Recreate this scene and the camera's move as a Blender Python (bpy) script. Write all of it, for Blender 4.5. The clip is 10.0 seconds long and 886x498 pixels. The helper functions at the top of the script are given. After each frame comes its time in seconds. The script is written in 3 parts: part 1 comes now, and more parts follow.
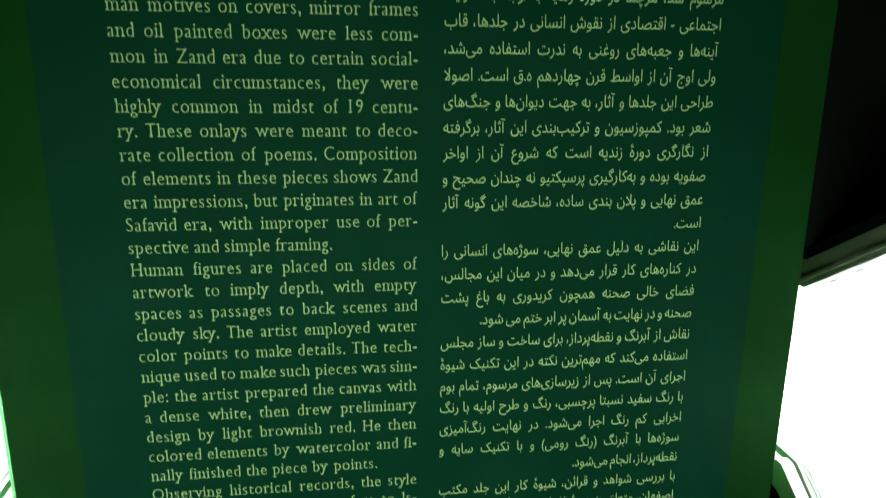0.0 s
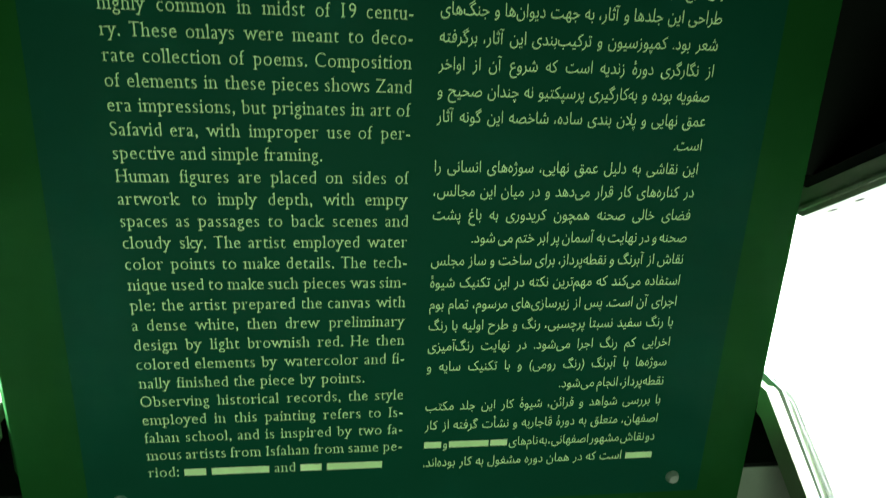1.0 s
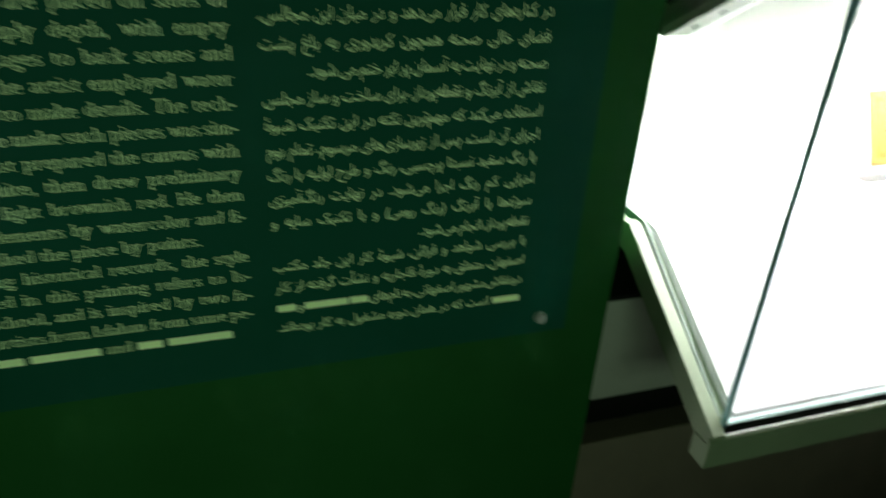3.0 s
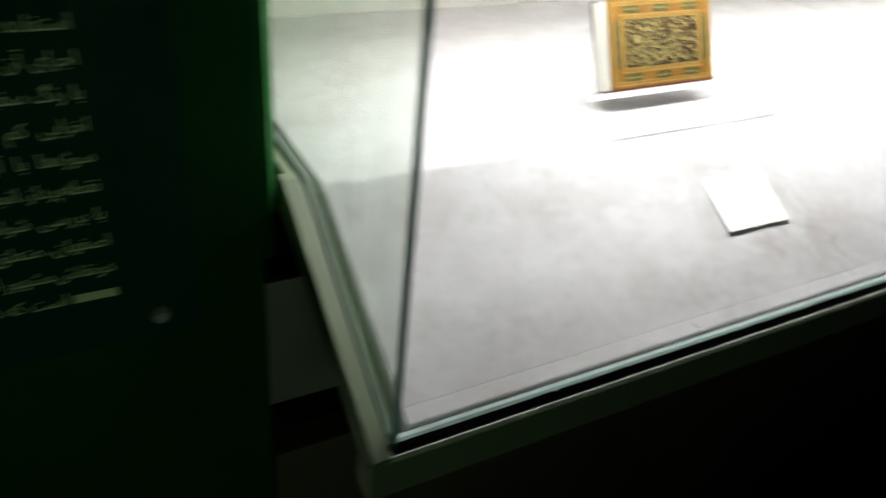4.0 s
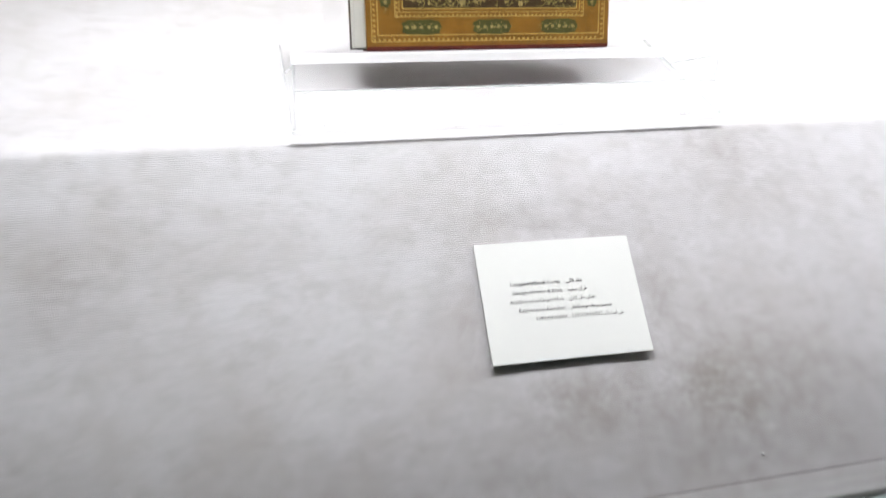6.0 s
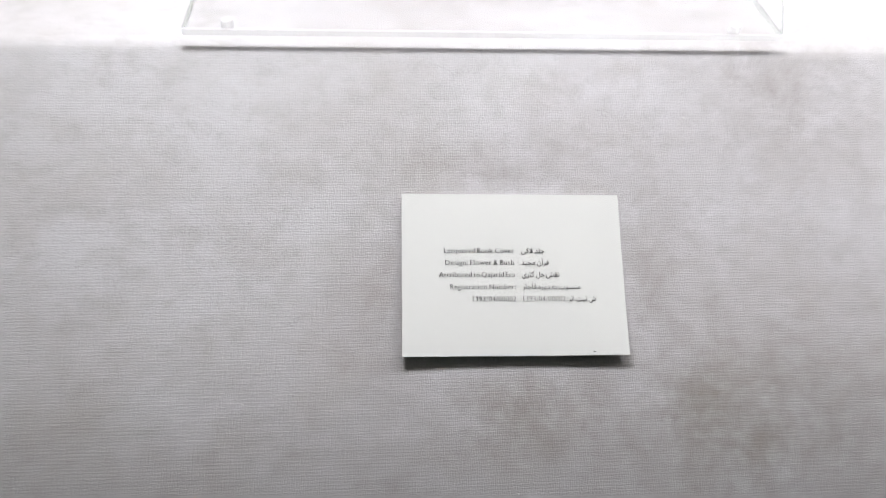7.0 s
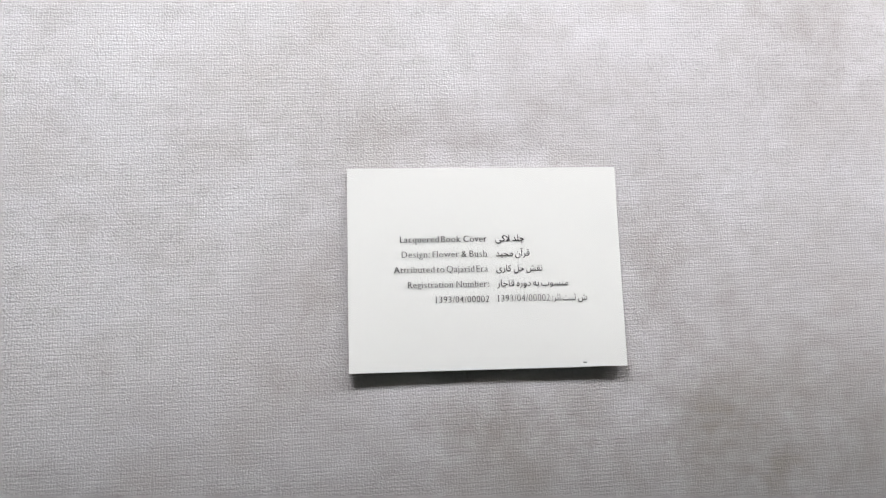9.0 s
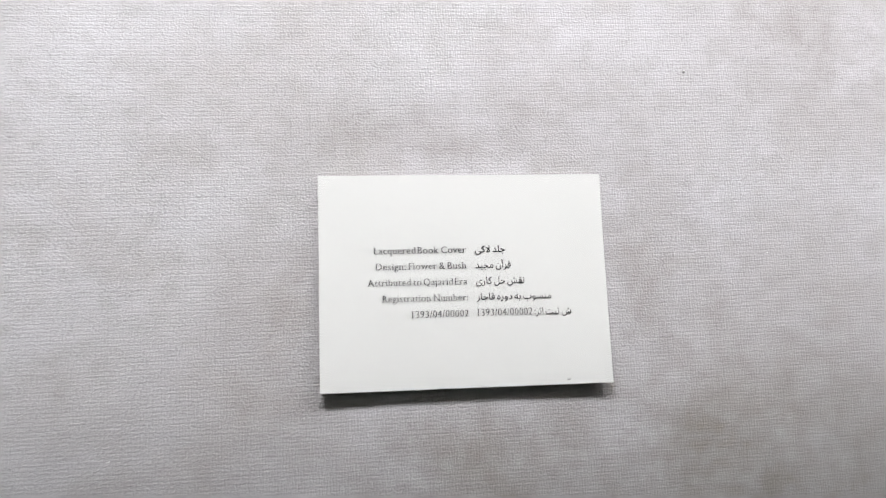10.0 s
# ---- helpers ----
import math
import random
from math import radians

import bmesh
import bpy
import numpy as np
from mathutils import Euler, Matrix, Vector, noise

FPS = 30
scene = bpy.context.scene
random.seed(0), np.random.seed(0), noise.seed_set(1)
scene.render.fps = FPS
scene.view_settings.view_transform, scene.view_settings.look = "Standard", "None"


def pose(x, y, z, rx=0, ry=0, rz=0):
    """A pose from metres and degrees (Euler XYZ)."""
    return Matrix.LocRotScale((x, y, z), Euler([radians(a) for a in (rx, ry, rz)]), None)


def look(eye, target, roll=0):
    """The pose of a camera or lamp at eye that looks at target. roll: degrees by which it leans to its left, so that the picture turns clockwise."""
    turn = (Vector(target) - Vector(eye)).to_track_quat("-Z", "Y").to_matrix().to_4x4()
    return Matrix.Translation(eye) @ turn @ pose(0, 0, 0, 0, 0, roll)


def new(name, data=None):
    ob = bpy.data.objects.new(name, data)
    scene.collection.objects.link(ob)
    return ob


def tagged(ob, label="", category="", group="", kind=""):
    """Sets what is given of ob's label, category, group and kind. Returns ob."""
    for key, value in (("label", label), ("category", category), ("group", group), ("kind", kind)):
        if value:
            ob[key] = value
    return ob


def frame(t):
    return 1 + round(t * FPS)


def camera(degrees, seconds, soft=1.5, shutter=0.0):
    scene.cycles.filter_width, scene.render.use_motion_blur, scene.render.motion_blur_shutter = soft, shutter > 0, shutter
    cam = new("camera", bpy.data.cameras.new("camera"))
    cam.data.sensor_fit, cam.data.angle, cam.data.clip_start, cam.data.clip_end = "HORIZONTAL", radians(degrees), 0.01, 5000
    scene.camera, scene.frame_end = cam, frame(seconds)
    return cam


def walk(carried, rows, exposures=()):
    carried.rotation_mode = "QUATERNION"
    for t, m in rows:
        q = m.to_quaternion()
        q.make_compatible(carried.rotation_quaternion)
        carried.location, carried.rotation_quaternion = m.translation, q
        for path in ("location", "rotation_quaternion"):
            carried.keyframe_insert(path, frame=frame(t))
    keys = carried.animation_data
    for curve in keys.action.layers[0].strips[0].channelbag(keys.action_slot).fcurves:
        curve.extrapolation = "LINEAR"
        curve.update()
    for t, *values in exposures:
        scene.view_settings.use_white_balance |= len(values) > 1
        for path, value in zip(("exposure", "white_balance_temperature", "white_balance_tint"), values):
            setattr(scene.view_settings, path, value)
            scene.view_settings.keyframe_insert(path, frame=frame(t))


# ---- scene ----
cam = camera(60.76, 10.0, soft=1.15, shutter=0.6)
PATH = [
    (0, (-0.7426, -0.581, 1.5563), (-0.6116, 0.3764, 1.2991), 0.72),
    (0.5, (-0.7344, -0.5751, 1.5525), (-0.6057, 0.3667, 1.242), 1.27),
    (1, (-0.7332, -0.5716, 1.5383), (-0.6023, 0.3576, 1.193), 2.53),
    (1.5, (-0.7413, -0.5702, 1.5262), (-0.6252, 0.3482, 1.1479), 2.46),
    (2, (-0.7419, -0.5681, 1.5133), (-0.6261, 0.3407, 1.1125), 3.11),
    (2.2, (-0.7411, -0.5689, 1.5079), (-0.6103, 0.3398, 1.1115), 3.51),
    (3.3, (-0.6301, -0.4666, 1.4503), (-0.2857, 0.3156, 0.931), 4.79),
    (3.5, (-0.5438, -0.4432, 1.4278), (-0.1756, 0.3276, 0.9077), 6.06),
    (3.6, (-0.5186, -0.4469, 1.4215), (-0.1468, 0.3305, 0.9142), 6.14),
    (3.9, (-0.4135, -0.4085, 1.406), (-0.003, 0.3274, 0.8675), 6.17),
    (4, (-0.3814, -0.3987, 1.399), (0.053, 0.3164, 0.8513), 6.27),
    (4.2, (-0.3075, -0.4004, 1.3986), (0.1247, 0.3144, 0.8488), 5.15),
    (4.4, (-0.2226, -0.3934, 1.3749), (0.2097, 0.327, 0.8324), 7.61),
    (4.5, (-0.1814, -0.4035, 1.3617), (0.2474, 0.3244, 0.8267), 9.7),
    (4.6, (-0.1339, -0.4024, 1.3609), (0.2824, 0.3206, 0.8096), 10.08),
    (4.8, (-0.0681, -0.405, 1.3594), (0.2963, 0.3284, 0.7856), 9.81),
    (5, (-0.014, -0.3993, 1.3401), (0.3201, 0.3453, 0.7622), 9.88),
    (5.1, (0.0161, -0.3862, 1.349), (0.3223, 0.3532, 0.7494), 8.71),
    (5.47, (0.08919, -0.32684, 1.30683), (0.37523, 0.43745, 0.72873), 7.464),
    (5.5, (0.0907, -0.3249, 1.3064), (0.3758, 0.4395, 0.728), 7.43),
    (5.53, (0.09221, -0.32296, 1.30597), (0.37637, 0.44155, 0.72727), 7.396),
    (5.7, (0.1309, -0.2731, 1.2949), (0.3909, 0.4941, 0.7086), 6.53),
    (6.8, (0.2679, -0.106, 1.2337), (0.4221, 0.5748, 0.5176), 8.3),
    (6.97, (0.29782, -0.10692, 1.22313), (0.38106, 0.5968, 0.51733), 4.109),
    (7, (0.2988, -0.1049, 1.2221), (0.3805, 0.5964, 0.5139), 4.0),
    (7.03, (0.29978, -0.10288, 1.22107), (0.37994, 0.596, 0.51047), 3.891),
    (7.5, (0.3152, -0.0713, 1.205), (0.3712, 0.5897, 0.4568), 2.19),
    (8, (0.3186, -0.0523, 1.1925), (0.3926, 0.5821, 0.423), 3.35),
    (8.5, (0.3184, -0.0468, 1.1918), (0.4071, 0.5872, 0.4236), 4.42),
    (9, (0.3165, -0.0437, 1.1922), (0.4105, 0.5838, 0.4193), 4.88),
    (9.5, (0.3163, -0.0419, 1.192), (0.4173, 0.5806, 0.4159), 5.22),
    (10, (0.3192, -0.032, 1.1838), (0.439, 0.5937, 0.413), 6.53),
]
EXPOSURE = [(0.0, 2.2, 6500, 4), (2.2, 2.2, 6500, 4), (3.3, 0.55, 6500, 7), (3.6, -0.22, 6600, 7), (4.0, -1.05, 6650, 6), (4.2, -1.35, 6700, 6), (4.6, -1.48, 6700, 6), (5.5, -1.54, 6450, 9), (7.0, -1.92, 6550, 12), (10.0, -1.8, 6560, 12)]
walk(cam, [(t, look(eye, target, roll)) for t, eye, target, roll in PATH], EXPOSURE)

# ---- fitted sizes (metres) ----
SLOPE = radians(31.3)              # lean of the front part of the deck
Z_FRONT, Y_KINK = 0.900, 0.219     # deck at the front glass; where it turns level
Z_DECK = Z_FRONT + Y_KINK * math.tan(SLOPE)
Y_BACK, Y_SIDE_WALL = 0.745, 0.432
X_LEFT, X_RIGHT = -0.166, 1.834    # glass ends of the case
Z_ROOF_BACK, Z_ROOF_FRONT = 1.283, 1.283 + 0.219 * math.tan(SLOPE)
Y_PLATE = 0.185
PANEL_L, PANEL_R = -1.098, -0.2205
MIRROR_X = (PANEL_L + PANEL_R) / 2
LAMP_WATTS = 21.5
Z_LAMP, Z_BOX = 1.478, 1.80

# ---- world and light ----
world = bpy.data.worlds.new("world")
scene.world = world
scene.cycles.transparent_max_bounces = 32
world.use_nodes = True
world.node_tree.nodes["Background"].inputs[0].default_value = (0.5, 0.6, 0.5, 1)
world.node_tree.nodes["Background"].inputs[1].default_value = 0.0


def case_lamp(x):
    """One of the lamps in the light box over a case's deck, aimed at the slope."""
    data = bpy.data.lights.new("case_light", "AREA")
    data.shape, data.size, data.size_y = "RECTANGLE", 0.34, 0.10
    data.energy, data.color = LAMP_WATTS, (1.0, 0.99, 1.03)
    lamp = new("case_light", data)
    lamp.matrix_world = pose(x, 0.385, Z_LAMP, -58, 0, 0)


for k in (0.21, 0.50, 0.79):
    case_lamp(X_LEFT + k * (X_RIGHT - X_LEFT))
    case_lamp(2 * MIRROR_X - X_LEFT - k * (X_RIGHT - X_LEFT))

# unseen dim fill lamp, added opposite the pier to brighten the text panel
panel_fill = bpy.data.lights.new("panel_fill_light", "AREA")
panel_fill.shape, panel_fill.size, panel_fill.size_y, panel_fill.energy, panel_fill.color = "RECTANGLE", 1.0, 0.3, 0.83, (0.62, 1.0, 0.60)
panel_fill.spread = radians(88)
new("panel_fill_light", panel_fill).matrix_world = pose(-0.76, -1.6, 1.12, 90, 0, -2)


# ---- materials ----
def material(name, colour, rough=0.6, metal=0.0, spread=0.12, scale=8.0, fine=0.0, fine_scale=400.0, bump=0.0, bump_scale=600.0,
             tint=None, sheen=0.0, specular=0.5, coat=0.0, stretch=(1, 1, 1)):
    """Paint, cloth, metal: cloudy wear at a large scale, grain at a fine one, and a relief."""
    m = bpy.data.materials.new(name)
    m.use_nodes = True
    n, l = m.node_tree.nodes, m.node_tree.links
    b = n["Principled BSDF"]
    co = n.new("ShaderNodeTexCoord")
    mp = n.new("ShaderNodeMapping")
    mp.inputs["Scale"].default_value = stretch
    l.new(co.outputs["Object"], mp.inputs["Vector"])
    big = n.new("ShaderNodeTexNoise")
    big.inputs["Scale"].default_value, big.inputs["Detail"].default_value, big.inputs["Roughness"].default_value = scale, 6.0, 0.62
    l.new(mp.outputs[0], big.inputs["Vector"])
    ramp = n.new("ShaderNodeValToRGB")
    ramp.color_ramp.elements[0].position, ramp.color_ramp.elements[1].position = 0.32, 0.70
    low = tint or tuple(c * (1 - spread) for c in colour)
    ramp.color_ramp.elements[0].color = (*low, 1)
    ramp.color_ramp.elements[1].color = (*[min(1, c * (1 + spread * 0.6)) for c in colour], 1)
    l.new(big.outputs["Fac"], ramp.inputs[0])
    out = ramp.outputs[0]
    grain = n.new("ShaderNodeTexNoise")
    grain.inputs["Scale"].default_value, grain.inputs["Detail"].default_value = fine_scale, 3.0
    l.new(mp.outputs[0], grain.inputs["Vector"])
    if fine:
        mix = n.new("ShaderNodeMix")
        mix.data_type, mix.blend_type = "RGBA", "OVERLAY"
        mix.inputs[0].default_value = fine
        l.new(out, mix.inputs[6])
        l.new(grain.outputs["Color"], mix.inputs[7])
        bw = n.new("ShaderNodeRGBToBW")
        l.new(grain.outputs["Color"], bw.inputs[0])
        l.new(bw.outputs[0], mix.inputs[7])
        out = mix.outputs[2]
    l.new(out, b.inputs["Base Color"])
    b.inputs["Roughness"].default_value, b.inputs["Metallic"].default_value = rough, metal
    b.inputs["Specular IOR Level"].default_value = specular
    if sheen:
        b.inputs["Sheen Weight"].default_value, b.inputs["Sheen Roughness"].default_value = sheen, 0.5
    if coat:
        b.inputs["Coat Weight"].default_value, b.inputs["Coat Roughness"].default_value = coat, 0.08
    if bump:
        relief = n.new("ShaderNodeTexNoise")
        relief.inputs["Scale"].default_value, relief.inputs["Detail"].default_value = bump_scale, 4.0
        l.new(mp.outputs[0], relief.inputs["Vector"])
        bp = n.new("ShaderNodeBump")
        bp.inputs["Strength"].default_value, bp.inputs["Distance"].default_value = bump, 0.001
        l.new(relief.outputs["Fac"], bp.inputs["Height"])
        l.new(bp.outputs[0], b.inputs["Normal"])
    return m


def clear(name, colour=(1, 1, 1), least=0.025, rough=0.0, most=0.9):
    """A thin clear sheet: it lets light through straight and mirrors more at a grazing view."""
    m = bpy.data.materials.new(name)
    m.use_nodes = True
    n, l = m.node_tree.nodes, m.node_tree.links
    n.remove(n["Principled BSDF"])
    thin, gloss, mix = n.new("ShaderNodeBsdfTransparent"), n.new("ShaderNodeBsdfGlossy"), n.new("ShaderNodeMixShader")
    facing, power, gain = n.new("ShaderNodeLayerWeight"), n.new("ShaderNodeMath"), n.new("ShaderNodeMath")
    thin.inputs[0].default_value = (*colour, 1)
    gloss.inputs["Roughness"].default_value = rough
    power.operation, gain.operation = "POWER", "MULTIPLY_ADD"
    power.inputs[1].default_value, gain.inputs[1].default_value, gain.inputs[2].default_value = 5.0, most, least
    facing.inputs["Blend"].default_value = 0.5
    l.new(facing.outputs["Facing"], power.inputs[0])
    l.new(power.outputs[0], gain.inputs[0])
    l.new(gain.outputs[0], mix.inputs[0])
    l.new(thin.outputs[0], mix.inputs[1])
    l.new(gloss.outputs[0], mix.inputs[2])
    l.new(mix.outputs[0], n["Material Output"].inputs[0])
    return m


# soiled patches of the velvet, the lower right ones also painting in its dimmer light: x, y across the slope, half
# widths, strength
SOIL_AND_SHADE = [(0.372, 0.072, 0.052, 0.020, 0.75), (0.452, 0.068, 0.062, 0.034, 0.85), (0.417, 0.125, 0.016, 0.042, 0.60), (0.352, 0.165, 0.055, 0.012, 0.50),
          (0.296, 0.115, 0.014, 0.030, 0.50), (0.500, 0.205, 0.040, 0.030, 0.55), (0.300, 0.050, 0.040, 0.022, 0.40), (-0.010, 0.060, 0.060, 0.035, 0.34),
          (0.080, 0.150, 0.022, 0.020, 0.50), (0.220, 0.032, 0.050, 0.016, 0.45), (-0.080, 0.180, 0.050, 0.030, 0.30)]


def velvet():
    """Grey velvet: soft blotches at several scales, patches of soil and painted-in shade, and a pile that lies across
    in short broken rows.
    """
    m = material("grey_velvet", (0.560, 0.549, 0.570), 0.95, spread=0.03, scale=24, fine=0.30, fine_scale=1500, bump=0.0,
                 tint=(0.50, 0.485, 0.495), sheen=0.12, specular=0.1, stretch=(0.5, 1.0, 1.0))
    n, l = m.node_tree.nodes, m.node_tree.links
    b = n["Principled BSDF"]
    first = b.inputs["Base Color"].links[0].from_socket
    co = n.new("ShaderNodeTexCoord")

    def cloud(scale, low, high, most, detail=5.0, rough=0.7, stretch=(1, 1, 1)):
        lay, spot, ramp = n.new("ShaderNodeMapping"), n.new("ShaderNodeTexNoise"), n.new("ShaderNodeMapRange")
        lay.inputs["Scale"].default_value = stretch
        l.new(co.outputs["Object"], lay.inputs["Vector"])
        spot.inputs["Scale"].default_value, spot.inputs["Detail"].default_value, spot.inputs["Roughness"].default_value = scale, detail, rough
        l.new(lay.outputs[0], spot.inputs["Vector"])
        ramp.inputs["From Min"].default_value, ramp.inputs["From Max"].default_value, ramp.inputs["To Max"].default_value = low, high, most
        l.new(spot.outputs["Fac"], ramp.inputs["Value"])
        return ramp.outputs[0]

    def over(fac, colour):
        mix = n.new("ShaderNodeMix")
        mix.data_type = "RGBA"
        mix.inputs[7].default_value = (*colour, 1)
        l.new(fac, mix.inputs[0])
        l.new(first, mix.inputs[6])
        return mix.outputs[2]

    def maths(kind, *values):
        node = n.new("ShaderNodeMath")
        node.operation = kind
        for k, v in enumerate(values):
            if isinstance(v, float):
                node.inputs[k].default_value = v
            else:
                l.new(v, node.inputs[k])
        return node.outputs[0]

    for scale, low, high, colour, amount in ((75.0, 0.50, 0.68, (0.345, 0.318, 0.302), 0.34), (8.0, 0.50, 0.72, (0.40, 0.375, 0.36), 0.4), (21.0, 0.48, 0.70, (0.40, 0.368, 0.345), 0.42)):
        first = over(cloud(scale, low, high, amount), colour)
    soil_shade = None
    for x, y, w, h, strength in SOIL_AND_SHADE:
        lay, ball = n.new("ShaderNodeMapping"), n.new("ShaderNodeTexGradient")
        ball.gradient_type = "SPHERICAL"
        lay.inputs["Scale"].default_value = (0.5 / w, 0.5 / h, 0.0)
        lay.inputs["Location"].default_value = (-(x - (X_LEFT + X_RIGHT) / 2) * 0.5 / w, -y * 0.5 / h, 0.0)
        l.new(co.outputs["Object"], lay.inputs["Vector"])
        l.new(lay.outputs[0], ball.inputs["Vector"])
        one = maths("MULTIPLY", ball.outputs["Fac"], strength)
        soil_shade = maths("MAXIMUM", soil_shade, one) if soil_shade else one
    soil_shade = maths("MULTIPLY", maths("MULTIPLY", soil_shade, 1.25), cloud(60.0, 0.30, 0.66, 1.0, 6.0, 0.72))
    first = over(maths("MINIMUM", soil_shade, 0.9), (0.300, 0.270, 0.248))
    # the knitted ground: small tufts in rows, with dark gaps between them
    lay, tufts = n.new("ShaderNodeMapping"), n.new("ShaderNodeTexVoronoi")
    lay.inputs["Scale"].default_value = (0.85, 1.15, 1.0)
    l.new(co.outputs["Object"], lay.inputs["Vector"])
    tufts.voronoi_dimensions = "2D"
    tufts.inputs["Scale"].default_value, tufts.inputs["Randomness"].default_value = 1250.0, 0.66
    l.new(lay.outputs[0], tufts.inputs["Vector"])
    gaps = n.new("ShaderNodeMapRange")
    gaps.inputs["From Min"].default_value, gaps.inputs["From Max"].default_value = 0.42, 0.78
    l.new(tufts.outputs["Distance"], gaps.inputs["Value"])
    first = over(maths("MULTIPLY", gaps.outputs[0], cloud(300.0, 0.36, 0.62, 0.55, 3.0, 0.6, (0.4, 1.0, 1.0))), (0.20, 0.185, 0.18))
    l.new(first, b.inputs["Base Color"])
    height = maths("SUBTRACT", cloud(1600.0, 0.0, 1.0, 2.0, 3.0, 0.7, (0.7, 1.0, 1.0)), maths("MULTIPLY", tufts.outputs["Distance"], 0.9))
    rows = n.new("ShaderNodeTexWave")
    rows.bands_direction = "Y"
    rows.inputs["Scale"].default_value, rows.inputs["Distortion"].default_value = 270.0, 1.6
    rows.inputs["Detail"].default_value, rows.inputs["Detail Scale"].default_value = 2.0, 1.2
    l.new(co.outputs["Object"], rows.inputs["Vector"])
    height = maths("ADD", height, maths("MULTIPLY", rows.outputs["Fac"], 0.32))
    bump = n.new("ShaderNodeBump")
    bump.inputs["Strength"].default_value, bump.inputs["Distance"].default_value = 0.42, 0.0003
    l.new(height, bump.inputs["Height"])
    l.new(bump.outputs[0], b.inputs["Normal"])
    return m


VELVET = velvet()
NICHE = material("niche_cloth", (0.86, 0.845, 0.81), 0.9, spread=0.05, fine=0.1, bump=0.2, specular=0.15)
GREEN = material("green_paint", (0.0128, 0.075, 0.0172), 0.75, spread=0.12, scale=5, bump=0.1, bump_scale=200, specular=0.04)
PLATE = material("dark_teal_acrylic", (0.004, 0.060, 0.038), 0.6, spread=0.06, scale=4, specular=0.06)
LETTER = material("pale_lettering", (0.84, 0.95, 0.58), 0.7, spread=0.08, scale=40, specular=0.1)
RAIL = material("green_painted_steel", (0.150, 0.188, 0.115), 0.5, spread=0.07, scale=20, bump=0.08, bump_scale=300)
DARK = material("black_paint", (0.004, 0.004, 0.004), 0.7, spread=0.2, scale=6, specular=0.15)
GREY = material("grey_laminate", (0.30, 0.29, 0.27), 0.6, spread=0.08, scale=12, fine=0.1)
BROWN = material("dark_brown_laminate", (0.15, 0.122, 0.09), 0.5, spread=0.15, scale=10)
DIM_RETURN = material("dim_brown_return", (0.10, 0.075, 0.035), 0.5, spread=0.3, scale=14, stretch=(1, 1, 0.15))
FLOOR = material("dark_stone_floor", (0.14, 0.13, 0.115), 0.5, spread=0.2, scale=3)
ROOM = material("dark_room_paint", (0.03, 0.035, 0.03), 0.8, spread=0.1, scale=2)
STEEL = material("brushed_steel", (0.72, 0.72, 0.70), 0.5, metal=1.0, spread=0.08, scale=60)
EDGE = material("glass_edge", (0.20, 0.35, 0.39), 0.15, spread=0.15, scale=50, specular=0.8)
BEAD = material("grey_green_bead", (0.150, 0.195, 0.160), 0.4, spread=0.12, scale=60, specular=0.5)
CARD = material("white_card", (0.705, 0.705, 0.685), 0.75, spread=0.025, scale=15, specular=0.2)
INK = material("dark_ink", (0.022, 0.022, 0.026), 0.7, spread=0.15, scale=300)
OCHRE = material("ochre_lacquer", (0.28, 0.130, 0.021), 0.35, spread=0.28, scale=60, fine=0.35, fine_scale=900, bump=0.15, coat=0.3)
GOLD = material("gold_paint", (0.55, 0.36, 0.10), 0.4, spread=0.3, scale=200, coat=0.2)
UMBER = material("dark_umber_lacquer", (0.050, 0.026, 0.012), 0.35, spread=0.3, scale=80, coat=0.3)
PETAL = material("cream_petal_paint", (0.40, 0.31, 0.12), 0.45, spread=0.3, scale=250, coat=0.2)
OLIVE = material("olive_leaf_paint", (0.30, 0.24, 0.08), 0.45, spread=0.3, scale=250, coat=0.2)
BOTTLE = material("bottle_green_paint", (0.080, 0.082, 0.022), 0.4, spread=0.3, scale=120, coat=0.2)
RED = material("red_leather", (0.13, 0.016, 0.012), 0.5, spread=0.3, scale=120, bump=0.2)
PAGES = material("page_edges", (0.74, 0.72, 0.66), 0.8, spread=0.06, scale=30, fine=0.15, fine_scale=1500)
GLASS = clear("case_glass", (0.975, 0.99, 0.98))
SIDE_GLASS = clear("side_glass", (0.915, 0.962, 0.920))
ACRYLIC = clear("clear_acrylic", (0.985, 0.985, 0.985), 0.025, 0.02, 0.3)


def glowing_edge(name, colour, share):
    """A polished acrylic edge: part clear, part scattering the light that comes through from behind."""
    m = bpy.data.materials.new(name)
    m.use_nodes = True
    n, l = m.node_tree.nodes, m.node_tree.links
    n.remove(n["Principled BSDF"])
    clear_part, back, front, mix, both = [n.new("ShaderNode" + k) for k in ("BsdfTransparent", "BsdfTranslucent", "BsdfDiffuse", "MixShader", "MixShader")]
    for node in (back, front):
        node.inputs[0].default_value = (*colour, 1)
    mix.inputs[0].default_value, both.inputs[0].default_value = share, 0.35
    l.new(back.outputs[0], both.inputs[1])
    l.new(front.outputs[0], both.inputs[2])
    l.new(clear_part.outputs[0], mix.inputs[1])
    l.new(both.outputs[0], mix.inputs[2])
    l.new(mix.outputs[0], n["Material Output"].inputs[0])
    return m


ACRYLIC_EDGE = glowing_edge("acrylic_edge", (0.97, 0.97, 0.98), 0.6)
SEAL = glowing_edge("pale_seal", (0.74, 0.84, 0.82), 0.92)
ACRYLIC_SIDE = glowing_edge("acrylic_side", (0.66, 0.68, 0.67), 0.38)


